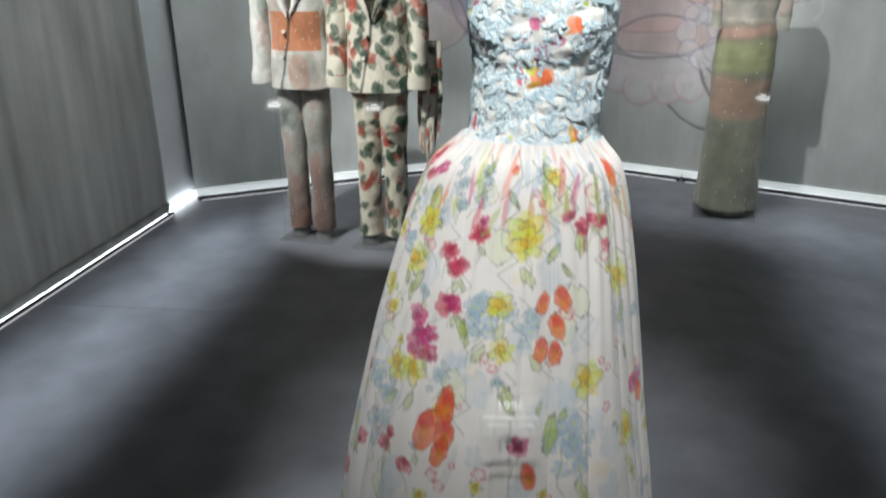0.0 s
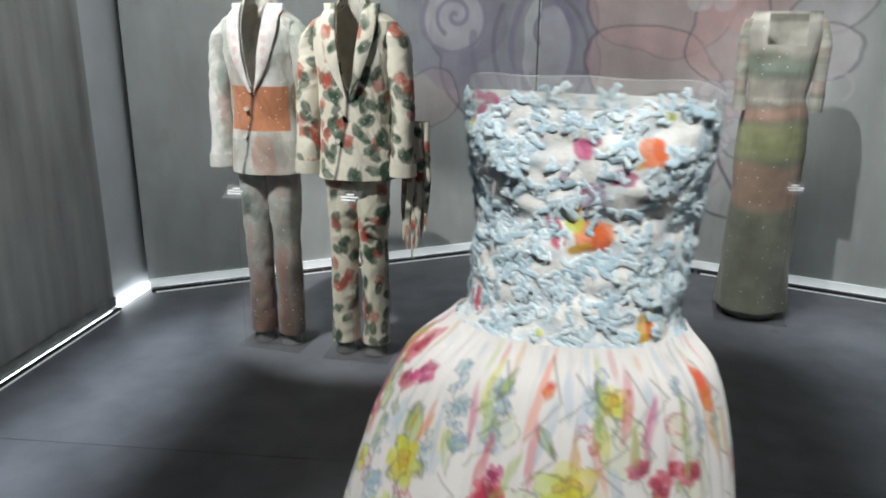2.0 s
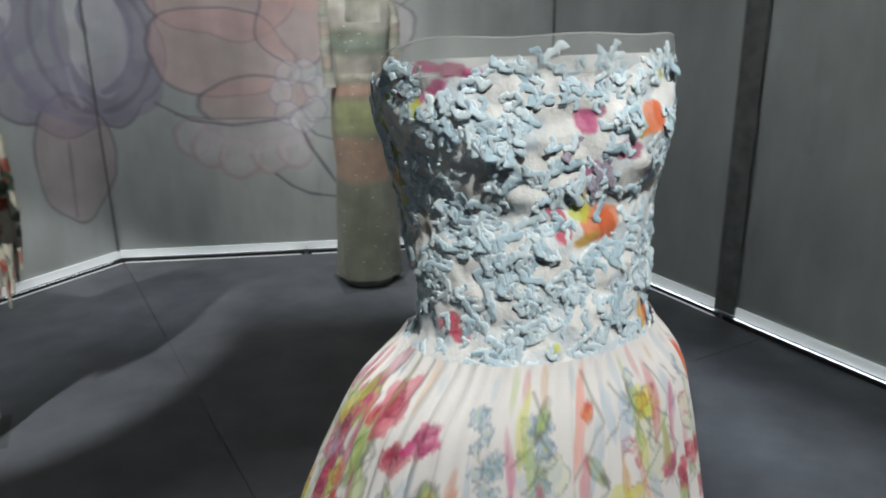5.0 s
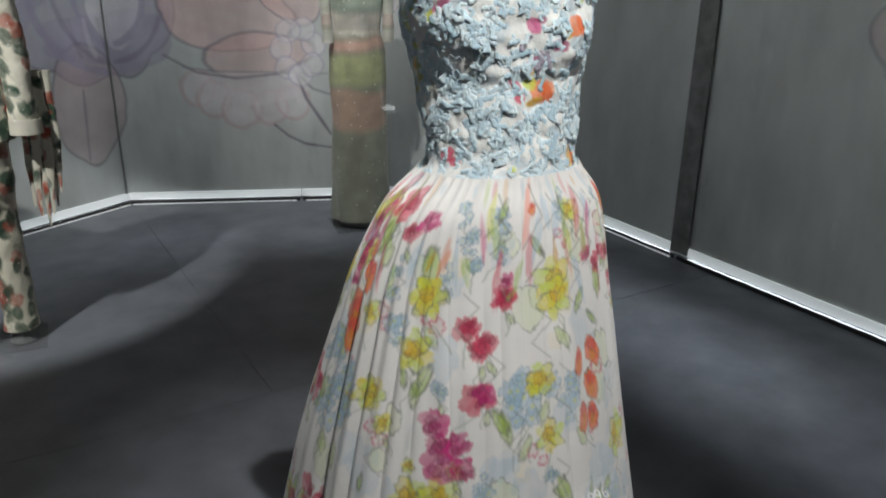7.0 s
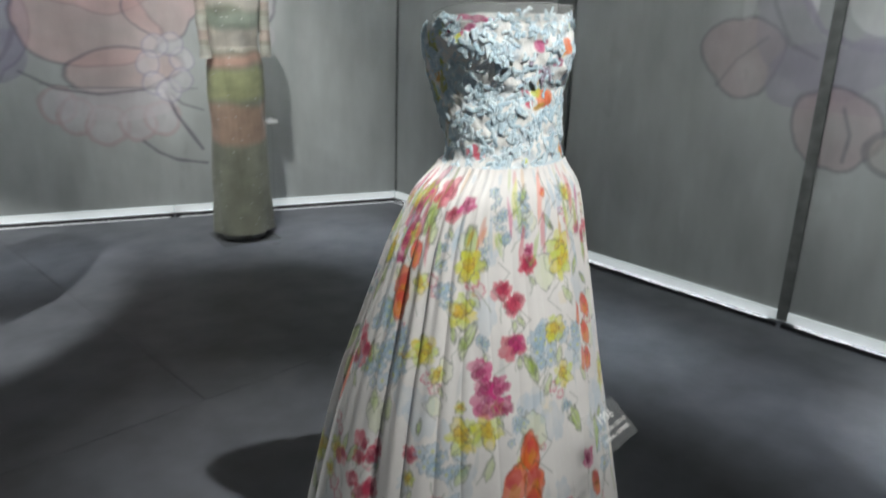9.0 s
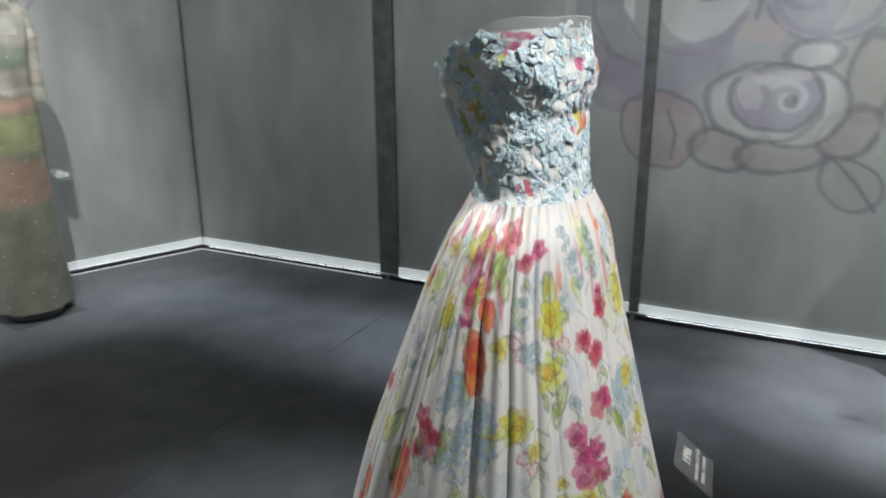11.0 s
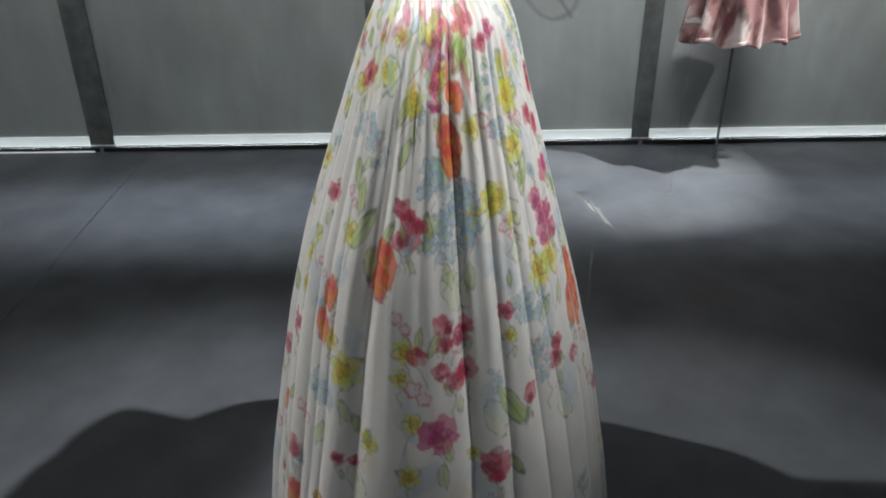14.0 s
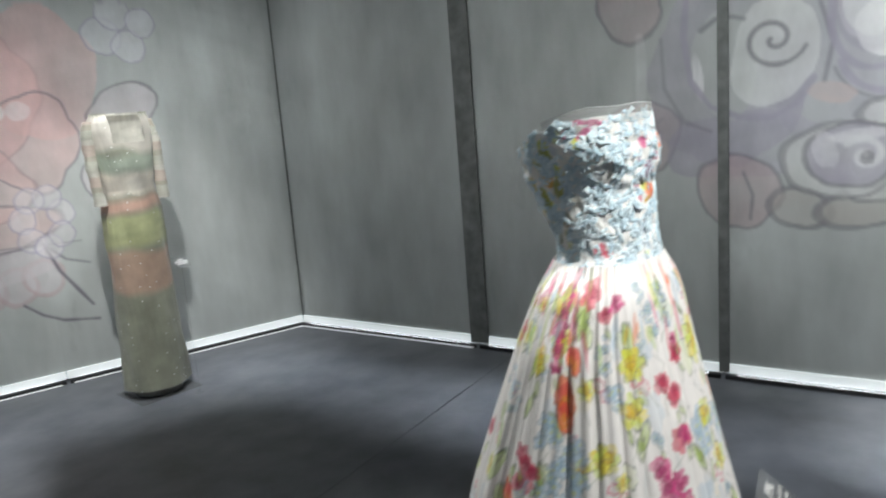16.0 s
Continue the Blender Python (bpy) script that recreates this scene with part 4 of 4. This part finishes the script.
def ruffle(seed, r, waves):
    """A short ruffled ribbon, bent in an arc, its rims waved and pressed to the cloth."""
    q = np.random.default_rng(seed)
    bm = bmesh.new()
    n, bend, ph = 5 * waves, q.uniform(1.2, 3.0) * q.choice((-1, 1)), q.uniform(0, 6)
    grid, x, y, step = [], 0.0, 0.0, 2.9 * r / n
    for i in range(n + 1):
        f = i / n
        a = bend * (f - 0.5) + 0.5 * math.sin(9 * f + ph)
        x, y = x + step * math.cos(a), y + step * math.sin(a)
        end = 0.45 + 0.55 * math.sin(math.pi * min(1, max(0, 0.08 + 0.84 * f))) ** 0.5
        row = []
        for v, h in ((-1.0, -0.12), (-0.82, 0.10), (-0.3, 0.13), (0.3, 0.13), (0.82, 0.10), (1.0, -0.12)):
            rim = abs(v) ** 2
            wide = 0.46 * r * end * (1 + 0.30 * rim * math.sin(2 * math.pi * waves * f + ph + 1.2 * v))
            lift = h + 0.09 * rim * math.sin(2 * math.pi * waves * f + ph + 2.6 * v)
            row.append(bm.verts.new((x - wide * v * math.sin(a), y + wide * v * math.cos(a), r * lift)))
        grid.append(row)
    cx, cy = (grid[0][2].co.x + grid[-1][2].co.x) / 2, (grid[0][2].co.y + grid[-1][2].co.y) / 2
    for lo, hi in zip(grid[:-1], grid[1:]):
        for j in range(5):
            bm.faces.new((lo[j], hi[j], hi[j + 1], lo[j + 1]))
    bmesh.ops.translate(bm, vec=(-cx, -cy, 0), verts=bm.verts)
    me = bpy.data.meshes.new("ribbon_flower")
    bm.to_mesh(me)
    bm.free()
    me.polygons.foreach_set("use_smooth", np.ones(len(me.polygons), bool))
    return me


def on_bodice(a, h, lift=0.0):
    e = 0.01
    def at(t, z):
        b = 0.012 * sum(math.exp(-((t - s * 0.62) / 0.42) ** 2 - ((z - 1.272) / 0.038) ** 2) for s in (-1, 1)) - 0.003 * math.exp(-((z - 1.213) / 0.016) ** 2) * max(0, math.cos(t)) - 0.0035 + lift + float(drapery(np.array(t), np.array(z)) + side_swell(t, z))
        return Vector(gown_points(np.array(t), np.array(z), b))
    p, u, v = at(a, h), at(a + e, h) - at(a, h), at(a, h + e) - at(a, h)
    n = u.cross(v).normalized()
    return Matrix.Translation(p) @ n.to_track_quat("Z", "Y").to_matrix().to_4x4()


kinds = [ruffle(40 + i, 0.0064 * (0.78 + 0.10 * i), 3) for i in range(6)]
for me in kinds:
    me.materials.append(BLUE)
dark = [ruffle(60 + i, 0.0078, 3) for i in range(3)]
for me in dark:
    me.materials.append(LILAC)
g = np.random.default_rng(21)


def bare(a, h):
    """Where the satin and its print show between the ribbons."""
    f = ripple(np.array(a * 16.0), np.array(h * 130.0), 17, 3) + 0.35 * math.sin(5 * a + 60 * h)
    fruit = any(abs(math.degrees(a) - d) < w and abs(h - z) < 0.019 for d, z, w in ((34, 1.287, 7), (9, 1.204, 12), (-58, 1.292, 5), (-65, 1.113, 8), (-45, 1.329, 10), (40, 1.108, 6), (6, 1.288, 4)))
    side = radians(-128) < a < radians(-72)
    return fruit or f > (-0.12 if side else 0.08)


count = 0
while count < 290:
    a, h = g.uniform(radians(-125), radians(80)), g.uniform(1.078, 1.338)
    h -= 0.085 * ((1 - math.cos(a)) / 2) ** 2 * (h - 1.076) / 0.27
    if bare(a, h):
        continue
    near_dark = abs(math.degrees(a) - 17) < 16 and 1.232 < h < 1.276
    ob = new("ribbon_flower", dark[count % 3] if near_dark and g.random() < 0.8 else kinds[count % 6])
    ob.parent = gown
    ob.matrix_local = on_bodice(a, h) @ Matrix.Rotation(g.uniform(0, 6.28), 4, "Z") @ Matrix.Rotation(g.normal(0, 0.1), 4, "X") @ Matrix.Diagonal((g.uniform(0.95, 1.4), g.uniform(0.95, 1.35), 0.62, 1))
    count += 1
vs, fs = [], []
for k in range(2700):
    a, h = g.uniform(-np.pi, np.pi), g.uniform(1.076, 1.342)
    h -= 0.085 * ((1 - math.cos(a)) / 2) ** 2 * (h - 1.076) / 0.27
    if bare(a, h) and g.random() < 0.90:
        continue
    m = on_bodice(a, h) @ Matrix.Rotation(g.uniform(0, 6.28), 4, "Z") @ Matrix.Rotation(g.normal(0, 0.1), 4, "X") @ Matrix.Diagonal((g.uniform(0.7, 1.2), g.uniform(0.8, 1.3), 0.5, 1))
    me, n = kinds[k % 6], len(vs)
    vs += [m @ v.co for v in me.vertices]
    fs += [[n + i for i in p.vertices] for p in me.polygons]
me = bpy.data.meshes.new("ribbon_applique")
me.from_pydata(vs, [], fs)
me.polygons.foreach_set("use_smooth", np.ones(len(me.polygons), bool))
tagged(put("ribbon_applique", me, BLUE, gown, "pale blue curled ribbon applique over the bodice"), kind="stuff")


# ---- label plates on rods ----
def lettering(text, size, parent, place):
    cu = bpy.data.curves.new("lettering", "FONT")
    cu.body, cu.size, cu.align_x, cu.extrude = text, size, "CENTER", 0.0004
    tmp = bpy.data.objects.new("lettering", cu)
    scene.collection.objects.link(tmp)
    me = bpy.data.meshes.new_from_object(tmp.evaluated_get(bpy.context.evaluated_depsgraph_get()))
    bpy.data.objects.remove(tmp)
    me.name = "lettering"
    ob = put("lettering", me, LETTER, parent)
    ob.matrix_local = place
    return ob


def label_stand(x, y, z, turn, words=True, width=0.105):
    st = holder("label_stand", (x, y, 0), "clear acrylic label plate with white lettering on a thin rod", "label stand", "label stands", turn)
    part("foot", rod(0.022, 0.001, 0.007), ACRYLIC, st)
    part("rod", rod(0.0028, 0.007, z, seg=10), ACRYLIC, st)
    plate = part("plate", box((width, 0.075, 0.003), (0, 0, 0), 0, 0.0008), ACRYLIC, st)
    tilt = pose(0, 0, z + 0.012, 38, 0, 0)
    plate.matrix_local = tilt
    if words:
        lettering("1996", 0.024, plate, pose(0, 0.008, 0.0022))
        lettering("PRIMAVERA / ESTATE", 0.0098, plate, pose(0, -0.008, 0.0022))
        lettering("SPRING / SUMMER", 0.0098, plate, pose(0, -0.021, 0.0022))
    else:
        for k, w in enumerate((0.03, 0.07, 0.06)):
            bar = part("lettering", box((w, 0.007, 0.001), (0, 0.015 - 0.014 * k, 0.002), 0, 0), LETTER, plate)
    return st


label_stand(0.192, 1.432, 0.66, 2)

# ---- trouser suits ----


def leaf_print(c, n, seed, spread):
    q = np.random.default_rng(seed)
    for k in range(n):
        x, y = q.uniform(*spread[0]), q.uniform(*spread[1])
        if k % 3 == 0:
            c.blob(x, y, 0.024, 0.026, q.uniform(0, 3), (0.42, 0.06, 0.03), 0.9, 4, 0.25, None, 0.5, None, k + seed)
        else:
            rot = q.uniform(-1.2, 1.2)
            c.blob(x, y, 0.019, 0.031, rot, (0.012, 0.055, 0.028), 0.97, 0, 0, None, 0.4, None, k + seed)
            c.blob(x + 0.012, y + 0.022, 0.0016, 0.018, rot, (0.10, 0.12, 0.07), 0.7, 0, 0, None, 0.2, None, k)


def sprig(c, seed, spread):
    leaf_print(c, int(330 * (spread[0][1] - spread[0][0]) * (spread[1][1] - spread[1][0])), seed, spread)


def pastel(c, seed, spread):
    q = np.random.default_rng(seed)
    for k in range(int(240 * (spread[0][1] - spread[0][0]) * (spread[1][1] - spread[1][0]))):
        tone = ((0.30, 0.31, 0.28), (0.42, 0.22, 0.17), (0.55, 0.56, 0.52), (0.22, 0.28, 0.24))[k % 4]
        c.blob(q.uniform(*spread[0]), q.uniform(*spread[1]), 0.04, 0.07, q.uniform(-0.7, 0.7), tone, 0.5, 4, 0.2, None, 0.6, None, k + seed)


def garment_tube(name, rings, parent, base, painter, seed, label="", fade=None):
    d = np.cumsum(np.concatenate([[0], np.linalg.norm(np.diff(rings.mean(1), axis=0), axis=1)]))
    r = np.linalg.norm(rings[:, 0] - rings.mean(1), axis=1).mean()
    n = rings.shape[1]
    x, y = np.meshgrid(np.arange(n) / n * 2 * np.pi * r, d)
    c = Canvas(x, y, base, 0.006)
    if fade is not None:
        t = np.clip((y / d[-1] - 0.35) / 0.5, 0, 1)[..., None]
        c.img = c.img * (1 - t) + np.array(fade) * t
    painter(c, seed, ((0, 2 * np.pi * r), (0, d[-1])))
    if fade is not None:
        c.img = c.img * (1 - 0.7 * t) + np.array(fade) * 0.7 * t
    a = np.arange(n) / n * 2 * np.pi
    crumple = 0.006 * ripple(x * 22 + y * 9, y * 26, seed, 4)
    mid = rings.mean(1, keepdims=True)
    rings = mid + (rings - mid) * (1 + (crumple / r)[..., None])
    return sheet(name, rings, SUITING, parent, c.img, True, label)


def suit(name, at, turn, base, painter, seed, label, trouser, jacket_tint=None, fade=None, sash=False):
    s = holder(name, (*at, 0), label, "trouser suit", "trouser suits", turn)
    # jacket: hip to collar, open in a deep neckline
    n, m = 250, 220
    a, z = np.meshgrid(np.linspace(-np.pi, np.pi, n, endpoint=False), np.linspace(0.79, 1.49, m))
    hs = [0.79, 0.9, 1.02, 1.15, 1.28, 1.36, 1.405, 1.44, 1.465, 1.49]
    w = np.interp(z, hs, [0.165, 0.158, 0.148, 0.152, 0.168, 0.178, 0.170, 0.115, 0.070, 0.058])
    d = np.interp(z, hs, [0.115, 0.108, 0.095, 0.100, 0.108, 0.095, 0.080, 0.066, 0.060, 0.056])
    wave = 0.007 * ripple(a * 4 + z * 6, z * 16, seed, 4) + 0.006 * np.clip(0.95 - z, 0, 1) * np.sin(7 * a)
    x, y = (w + wave) * np.sin(a), -(d + wave) * np.cos(a)
    c = Canvas(a * 0.14, z, base, 0.006)
    painter(c, seed, ((-0.44, 0.44), (0.79, 1.49)))
    if jacket_tint:
        jacket_tint(c)
    c.stroke([(0.0, 1.14), (-0.012, 1.02), (-0.035, 0.90), (-0.055, 0.79)], 0.013, (0.03, 0.025, 0.02), 0.9)
    half = np.interp(z, [1.13, 1.20, 1.40, 1.47, 1.49], [0.0, 0.022, 0.048, 0.056, 0.058])
    opened = (np.abs(x) < half) & (np.cos(a) > 0) & (z > 1.13)
    keep = ~(opened[:-1] & opened[1:])
    body = sheet("jacket_body", np.stack([x, y, z], -1), SUITING, s, c.img, True, keep=keep, thick=0.004)
    lin = sheet("lining", np.stack([0.93 * x, 0.90 * y, z], -1)[88:], LINING, s, None, True, "pale jacket lining", keep=(np.cos(a) < 0.15)[88:-1])
    # lapels turn back beside the opening
    for side in (-1, 1):
        t, u = np.meshgrid(np.linspace(0, 1, 80), np.linspace(0, 1, 16), indexing="ij")
        zz = 1.125 + 0.345 * t
        inner = np.interp(zz, [1.12, 1.20, 1.40, 1.47], [0.004, 0.024, 0.050, 0.056])
        wide = 0.058 * np.sin(np.clip(t * 1.15, 0, 1) * np.pi * 0.62) + 0.004
        xx = side * (inner + u * wide)
        ww, dd = np.interp(zz, hs, [0.165, 0.158, 0.148, 0.152, 0.168, 0.178, 0.170, 0.115, 0.070, 0.058]), np.interp(zz, hs, [0.115, 0.108, 0.095, 0.100, 0.108, 0.095, 0.080, 0.066, 0.060, 0.056])
        yy = -dd * np.sqrt(np.clip(1 - (xx / ww) ** 2, 0.05, 1)) - 0.010 - 0.004 * np.sin(np.pi * u)
        lc = Canvas(xx, zz, base, 0.006)
        painter(lc, seed + 3, ((min(0, side * 0.12), max(0, side * 0.12)), (1.12, 1.48)))
        if jacket_tint:
            lc.img[...] = np.array((0.72, 0.68, 0.66)) * (1 + 0.1 * ripple(xx * 60, zz * 60, 4, 3))[..., None]
            for k in range(6):
                lc.blob(side * 0.06, 1.2 + 0.045 * k, 0.012, 0.014, 0, (0.55, 0.25, 0.30), 0.5, 4, 0.3, None, 0.5, None, k)
        sheet("lapel", np.stack([xx, yy, zz], -1), SUITING, s, lc.img, thick=0.003)
    for side in (-1, 1):
        ends = [(side * 0.140, 0, 1.412), (side * 0.178, 0.0, 1.31), (side * 0.198, -0.015, 1.10), (side * 0.200, -0.03, 0.83)]
        garment_tube("sleeve", tube(ends, [0.022, 0.056, 0.054, 0.048, 0.046, 0.05]), s, base if side < 0 or not jacket_tint else (0.35, 0.40, 0.34), painter, seed + 5 + side)
        cuff = tube([(side * 0.201, -0.029, 0.86), (side * 0.201, -0.031, 0.805)], [0.0515, 0.053], 60)
        sheet('cuff', cuff[::6], SUITING, s, np.ones(cuff[::6].shape) * np.array(base) * 0.9, True, thick=0.003)
        legs = [(side * 0.062, 0, 0.86), (side * 0.066, 0, 0.5), (side * 0.070, 0, 0.06)]
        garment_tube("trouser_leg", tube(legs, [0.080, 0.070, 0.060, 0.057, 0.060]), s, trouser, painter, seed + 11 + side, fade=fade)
        part("foot_form", rod(0.048, 0.008, 0.07, (side * 0.070, -0.01), 0.03), DARKMETAL, s, "black foot of the display form")
    for k in range(2):
        button = part('button', rod(0.009, -0.003, 0.003), LINING, s)
        button.matrix_local = pose(-0.03 - 0.012 * k, -0.112, 1.06 - 0.11 * k, 90, 0, 0)
    if sash:
        for k in range(8):
            x0, low = 0.185 + 0.013 * k, 0.60 - 0.16 * math.sin(1.3 * k + 0.8) ** 2
            strip = tube([(x0, 0.02 - 0.012 * (k % 3), 1.02), (x0 + 0.012, 0.03 - 0.012 * (k % 3), 0.80), (x0 + 0.006 * math.sin(k), 0.03 - 0.01 * (k % 2), low)], [0.022, 0.020, 0.016, 0.004], 14, 0.35)
            garment_tube("cuff_streamer", strip, s, base, painter, seed + 20 + k, "long frayed hanging cuff streamer")
    part("base_plate", box((0.30, 0.24, 0.008), (0, 0.01, 0.004), 0, 0.002), ACRYLIC, s, "clear acrylic base")
    return s


def peach_blocks(c):
    ripples = (1 + 0.15 * ripple(c.x * 60, c.y * 40, 12, 3))[..., None]
    front = (np.abs(c.x) < 0.15) & (c.y > 0.97) & (c.y < 1.15)
    c.img[front] = (np.array((0.50, 0.20, 0.10)) * ripples)[front]
    low = c.y < 0.93
    c.img[low] = (0.6 * c.img + 0.4 * np.array((0.36, 0.37, 0.33)))[low]
    c.blob(0.03, 0.87, 0.05, 0.09, 0, (0.48, 0.20, 0.12), 0.6, 0, 0, None, 0.5, None, 3)
    c.blob(0.20, 1.10, 0.03, 0.12, 0, (0.55, 0.20, 0.03), 0.7, 0, 0, None, 0.5, None, 4)
    c.blob(0.17, 1.36, 0.02, 0.05, 0.2, (0.03, 0.13, 0.08), 0.8, 0, 0, None, 0.5, None, 5)


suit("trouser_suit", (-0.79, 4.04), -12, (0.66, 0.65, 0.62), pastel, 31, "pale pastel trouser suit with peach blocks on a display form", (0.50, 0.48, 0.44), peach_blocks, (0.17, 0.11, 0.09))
suit("trouser_suit", (-0.395, 3.95), -8, (0.72, 0.68, 0.57), sprig, 57, "cream trouser suit printed with green leaves and red flowers", (0.66, 0.62, 0.50), sash=True)
label_stand(-0.92, 3.96, 0.70, -10, False, 0.09)
label_stand(-0.405, 3.80, 0.72, -5, False, 0.09)

# ---- long evening dress with sleeves ----
ev = holder("evening_dress", (1.485, 4.555, 0), "long sheer olive evening dress with peach bands and long sleeves", "dress", "", -14)
n, m = 200, 260
a, z = np.meshgrid(np.linspace(-np.pi, np.pi, n, endpoint=False), np.linspace(0.05, 1.465, m))
hs = [0.05, 0.3, 0.6, 0.85, 0.98, 1.08, 1.2, 1.30, 1.38, 1.42, 1.455]
w = np.interp(z, hs, [0.168, 0.160, 0.152, 0.152, 0.148, 0.128, 0.140, 0.155, 0.165, 0.16, 0.145])
d = np.interp(z, hs, [0.150, 0.135, 0.118, 0.112, 0.105, 0.085, 0.100, 0.092, 0.080, 0.07, 0.05])
wave = 0.006 * ripple(a * 4 + z * 8, z * 12, 3, 4) + 0.009 * np.sin(6 * a + 2 * z) * np.clip(0.7 - z, 0, 1)
x, y = (w + wave) * np.sin(a), -(d + wave) * np.cos(a)
c = Canvas(a * 0.14, z, (0.31, 0.32, 0.25), 0.02)


def band(z0, z1, colour, alpha, seed):
    wob = 0.025 * ripple(a * 2, z * 3, seed, 3)
    m0 = np.clip((z + wob - z0) / 0.04, 0, 1) * np.clip((z1 - z - wob) / 0.04, 0, 1)
    lay(c.img, m0, colour, alpha)


band(0.55, 0.80, (0.58, 0.38, 0.29), 0.75, 1)
band(0.78, 0.98, (0.52, 0.55, 0.28), 0.75, 2)
band(0.85, 0.89, (0.30, 0.31, 0.18), 0.6, 6)
band(0.96, 1.06, (0.64, 0.40, 0.32), 0.85, 3)
band(1.04, 1.20, (0.74, 0.68, 0.60), 0.9, 4)
band(1.16, 1.28, (0.40, 0.46, 0.38), 0.85, 5)
band(1.26, 1.48, (0.62, 0.58, 0.52), 0.95, 7)
c.blob(-0.01, 1.11, 0.045, 0.05, 0, (0.85, 0.80, 0.72), 0.9, 0, 0, None, 0.3, None, 8)
# the darker right side is put into the colour as an upright strip
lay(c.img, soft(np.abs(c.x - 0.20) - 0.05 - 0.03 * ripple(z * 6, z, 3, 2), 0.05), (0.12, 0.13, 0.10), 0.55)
c.img *= (1 + 0.16 * ripple(a * 3, z * 14, 44, 4))[..., None]
half = np.where(z > 1.315, 0.082, 0.0)
opened = (np.abs(x) < half) & (np.cos(a) > 0)
keep = ~(opened[:-1] & opened[1:])
EVENING = printed("sequinned_chiffon", 0.5, 80, 0.2, vary=0.15, broad=10, sparkle=26)
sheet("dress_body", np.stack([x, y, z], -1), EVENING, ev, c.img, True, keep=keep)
sheet("dress_lining", np.stack([0.95 * x, 0.9 * y, z], -1)[130:], LINING, ev, None, True, "pale lining seen in the neckline", keep=(np.cos(a) < 0.15)[130:-1])


def chiffon(cv2, seed, spread):
    for k in range(9):
        tone = ((0.46, 0.30, 0.24), (0.30, 0.33, 0.25), (0.5, 0.48, 0.42))[k % 3]
        cv2.blob(spread[0][1] / 2, spread[1][1] * k / 8, 0.3, 0.04, 0, tone, 0.6, 0, 0, None, 0.4, None, seed + k)


for side in (-1, 1):
    ends = [(side * 0.146, 0, 1.43), (side * 0.166, 0, 1.33), (side * 0.168, -0.01, 1.2), (side * 0.166, -0.03, 1.02)]
    garment_tube("sleeve", tube(ends, [0.026, 0.034, 0.029, 0.027, 0.029]), ev, (0.62, 0.60, 0.54), chiffon, 70 + side)
part("stand_rod", rod(0.008, 0.008, 1.0, (0.0, 0.04)), ACRYLIC, ev)
part("base_plate", box((0.34, 0.30, 0.008), (0, 0, 0.004), 0, 0.002), ACRYLIC, ev, "clear acrylic base")
part("inner_form", rod(0.12, 0.008, 0.07, (0, 0), 0.115), DARKMETAL, ev, "dark underside of the display form")
label_stand(1.525, 4.30, 0.69, -10, False, 0.08)

# ---- short pink dress ----
pk = holder("pink_dress", (2.12, 0.27, 0), "short pink satin dress with pleated hem on a thin stand", "dress", "", 88)
n, m = 220, 150
a, z = np.meshgrid(np.linspace(-np.pi, np.pi, n, endpoint=False), np.linspace(0.565, 1.40, m))
hs = [0.56, 0.75, 0.92, 1.03, 1.2, 1.32, 1.40]
w = np.interp(z, hs, [0.235, 0.20, 0.165, 0.13, 0.15, 0.165, 0.12])
d = np.interp(z, hs, [0.19, 0.165, 0.135, 0.095, 0.115, 0.09, 0.05])
down = np.clip((1.03 - z) / 0.46, 0, 1)
wave = (0.030 * np.sin(9 * a + 1.2 * np.sin(3 * a)) + 0.012 * np.sin(17 * a + z * 4)) * down
z2 = z + 0.012 * np.sin(9 * a) * (down > 0.97)
c = Canvas(a * 0.18, z, (0.42, 0.22, 0.22), 0.006)
q = np.random.default_rng(5)
# blotched print; dark and white ones also paint in fold shade and satin shine
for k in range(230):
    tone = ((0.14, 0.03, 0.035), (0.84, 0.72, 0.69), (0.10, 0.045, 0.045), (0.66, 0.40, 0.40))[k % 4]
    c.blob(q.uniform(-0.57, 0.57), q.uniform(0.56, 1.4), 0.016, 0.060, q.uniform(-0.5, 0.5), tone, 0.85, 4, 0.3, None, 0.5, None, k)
SATIN = printed("pink_satin", 0.35, 40, 0.2, vary=0.15, broad=12)
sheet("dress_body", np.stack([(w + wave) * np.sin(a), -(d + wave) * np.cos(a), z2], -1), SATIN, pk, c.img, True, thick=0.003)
part("stand_rod", rod(0.006, 0.008, 1.0), DARKMETAL, pk, "thin dark stand rod")
part("base_plate", box((0.36, 0.36, 0.008), (0, 0, 0.004), 0, 0.002), ACRYLIC, pk, "clear acrylic base")
label_stand(1.75, 0.62, 0.70, 75, False, 0.09)
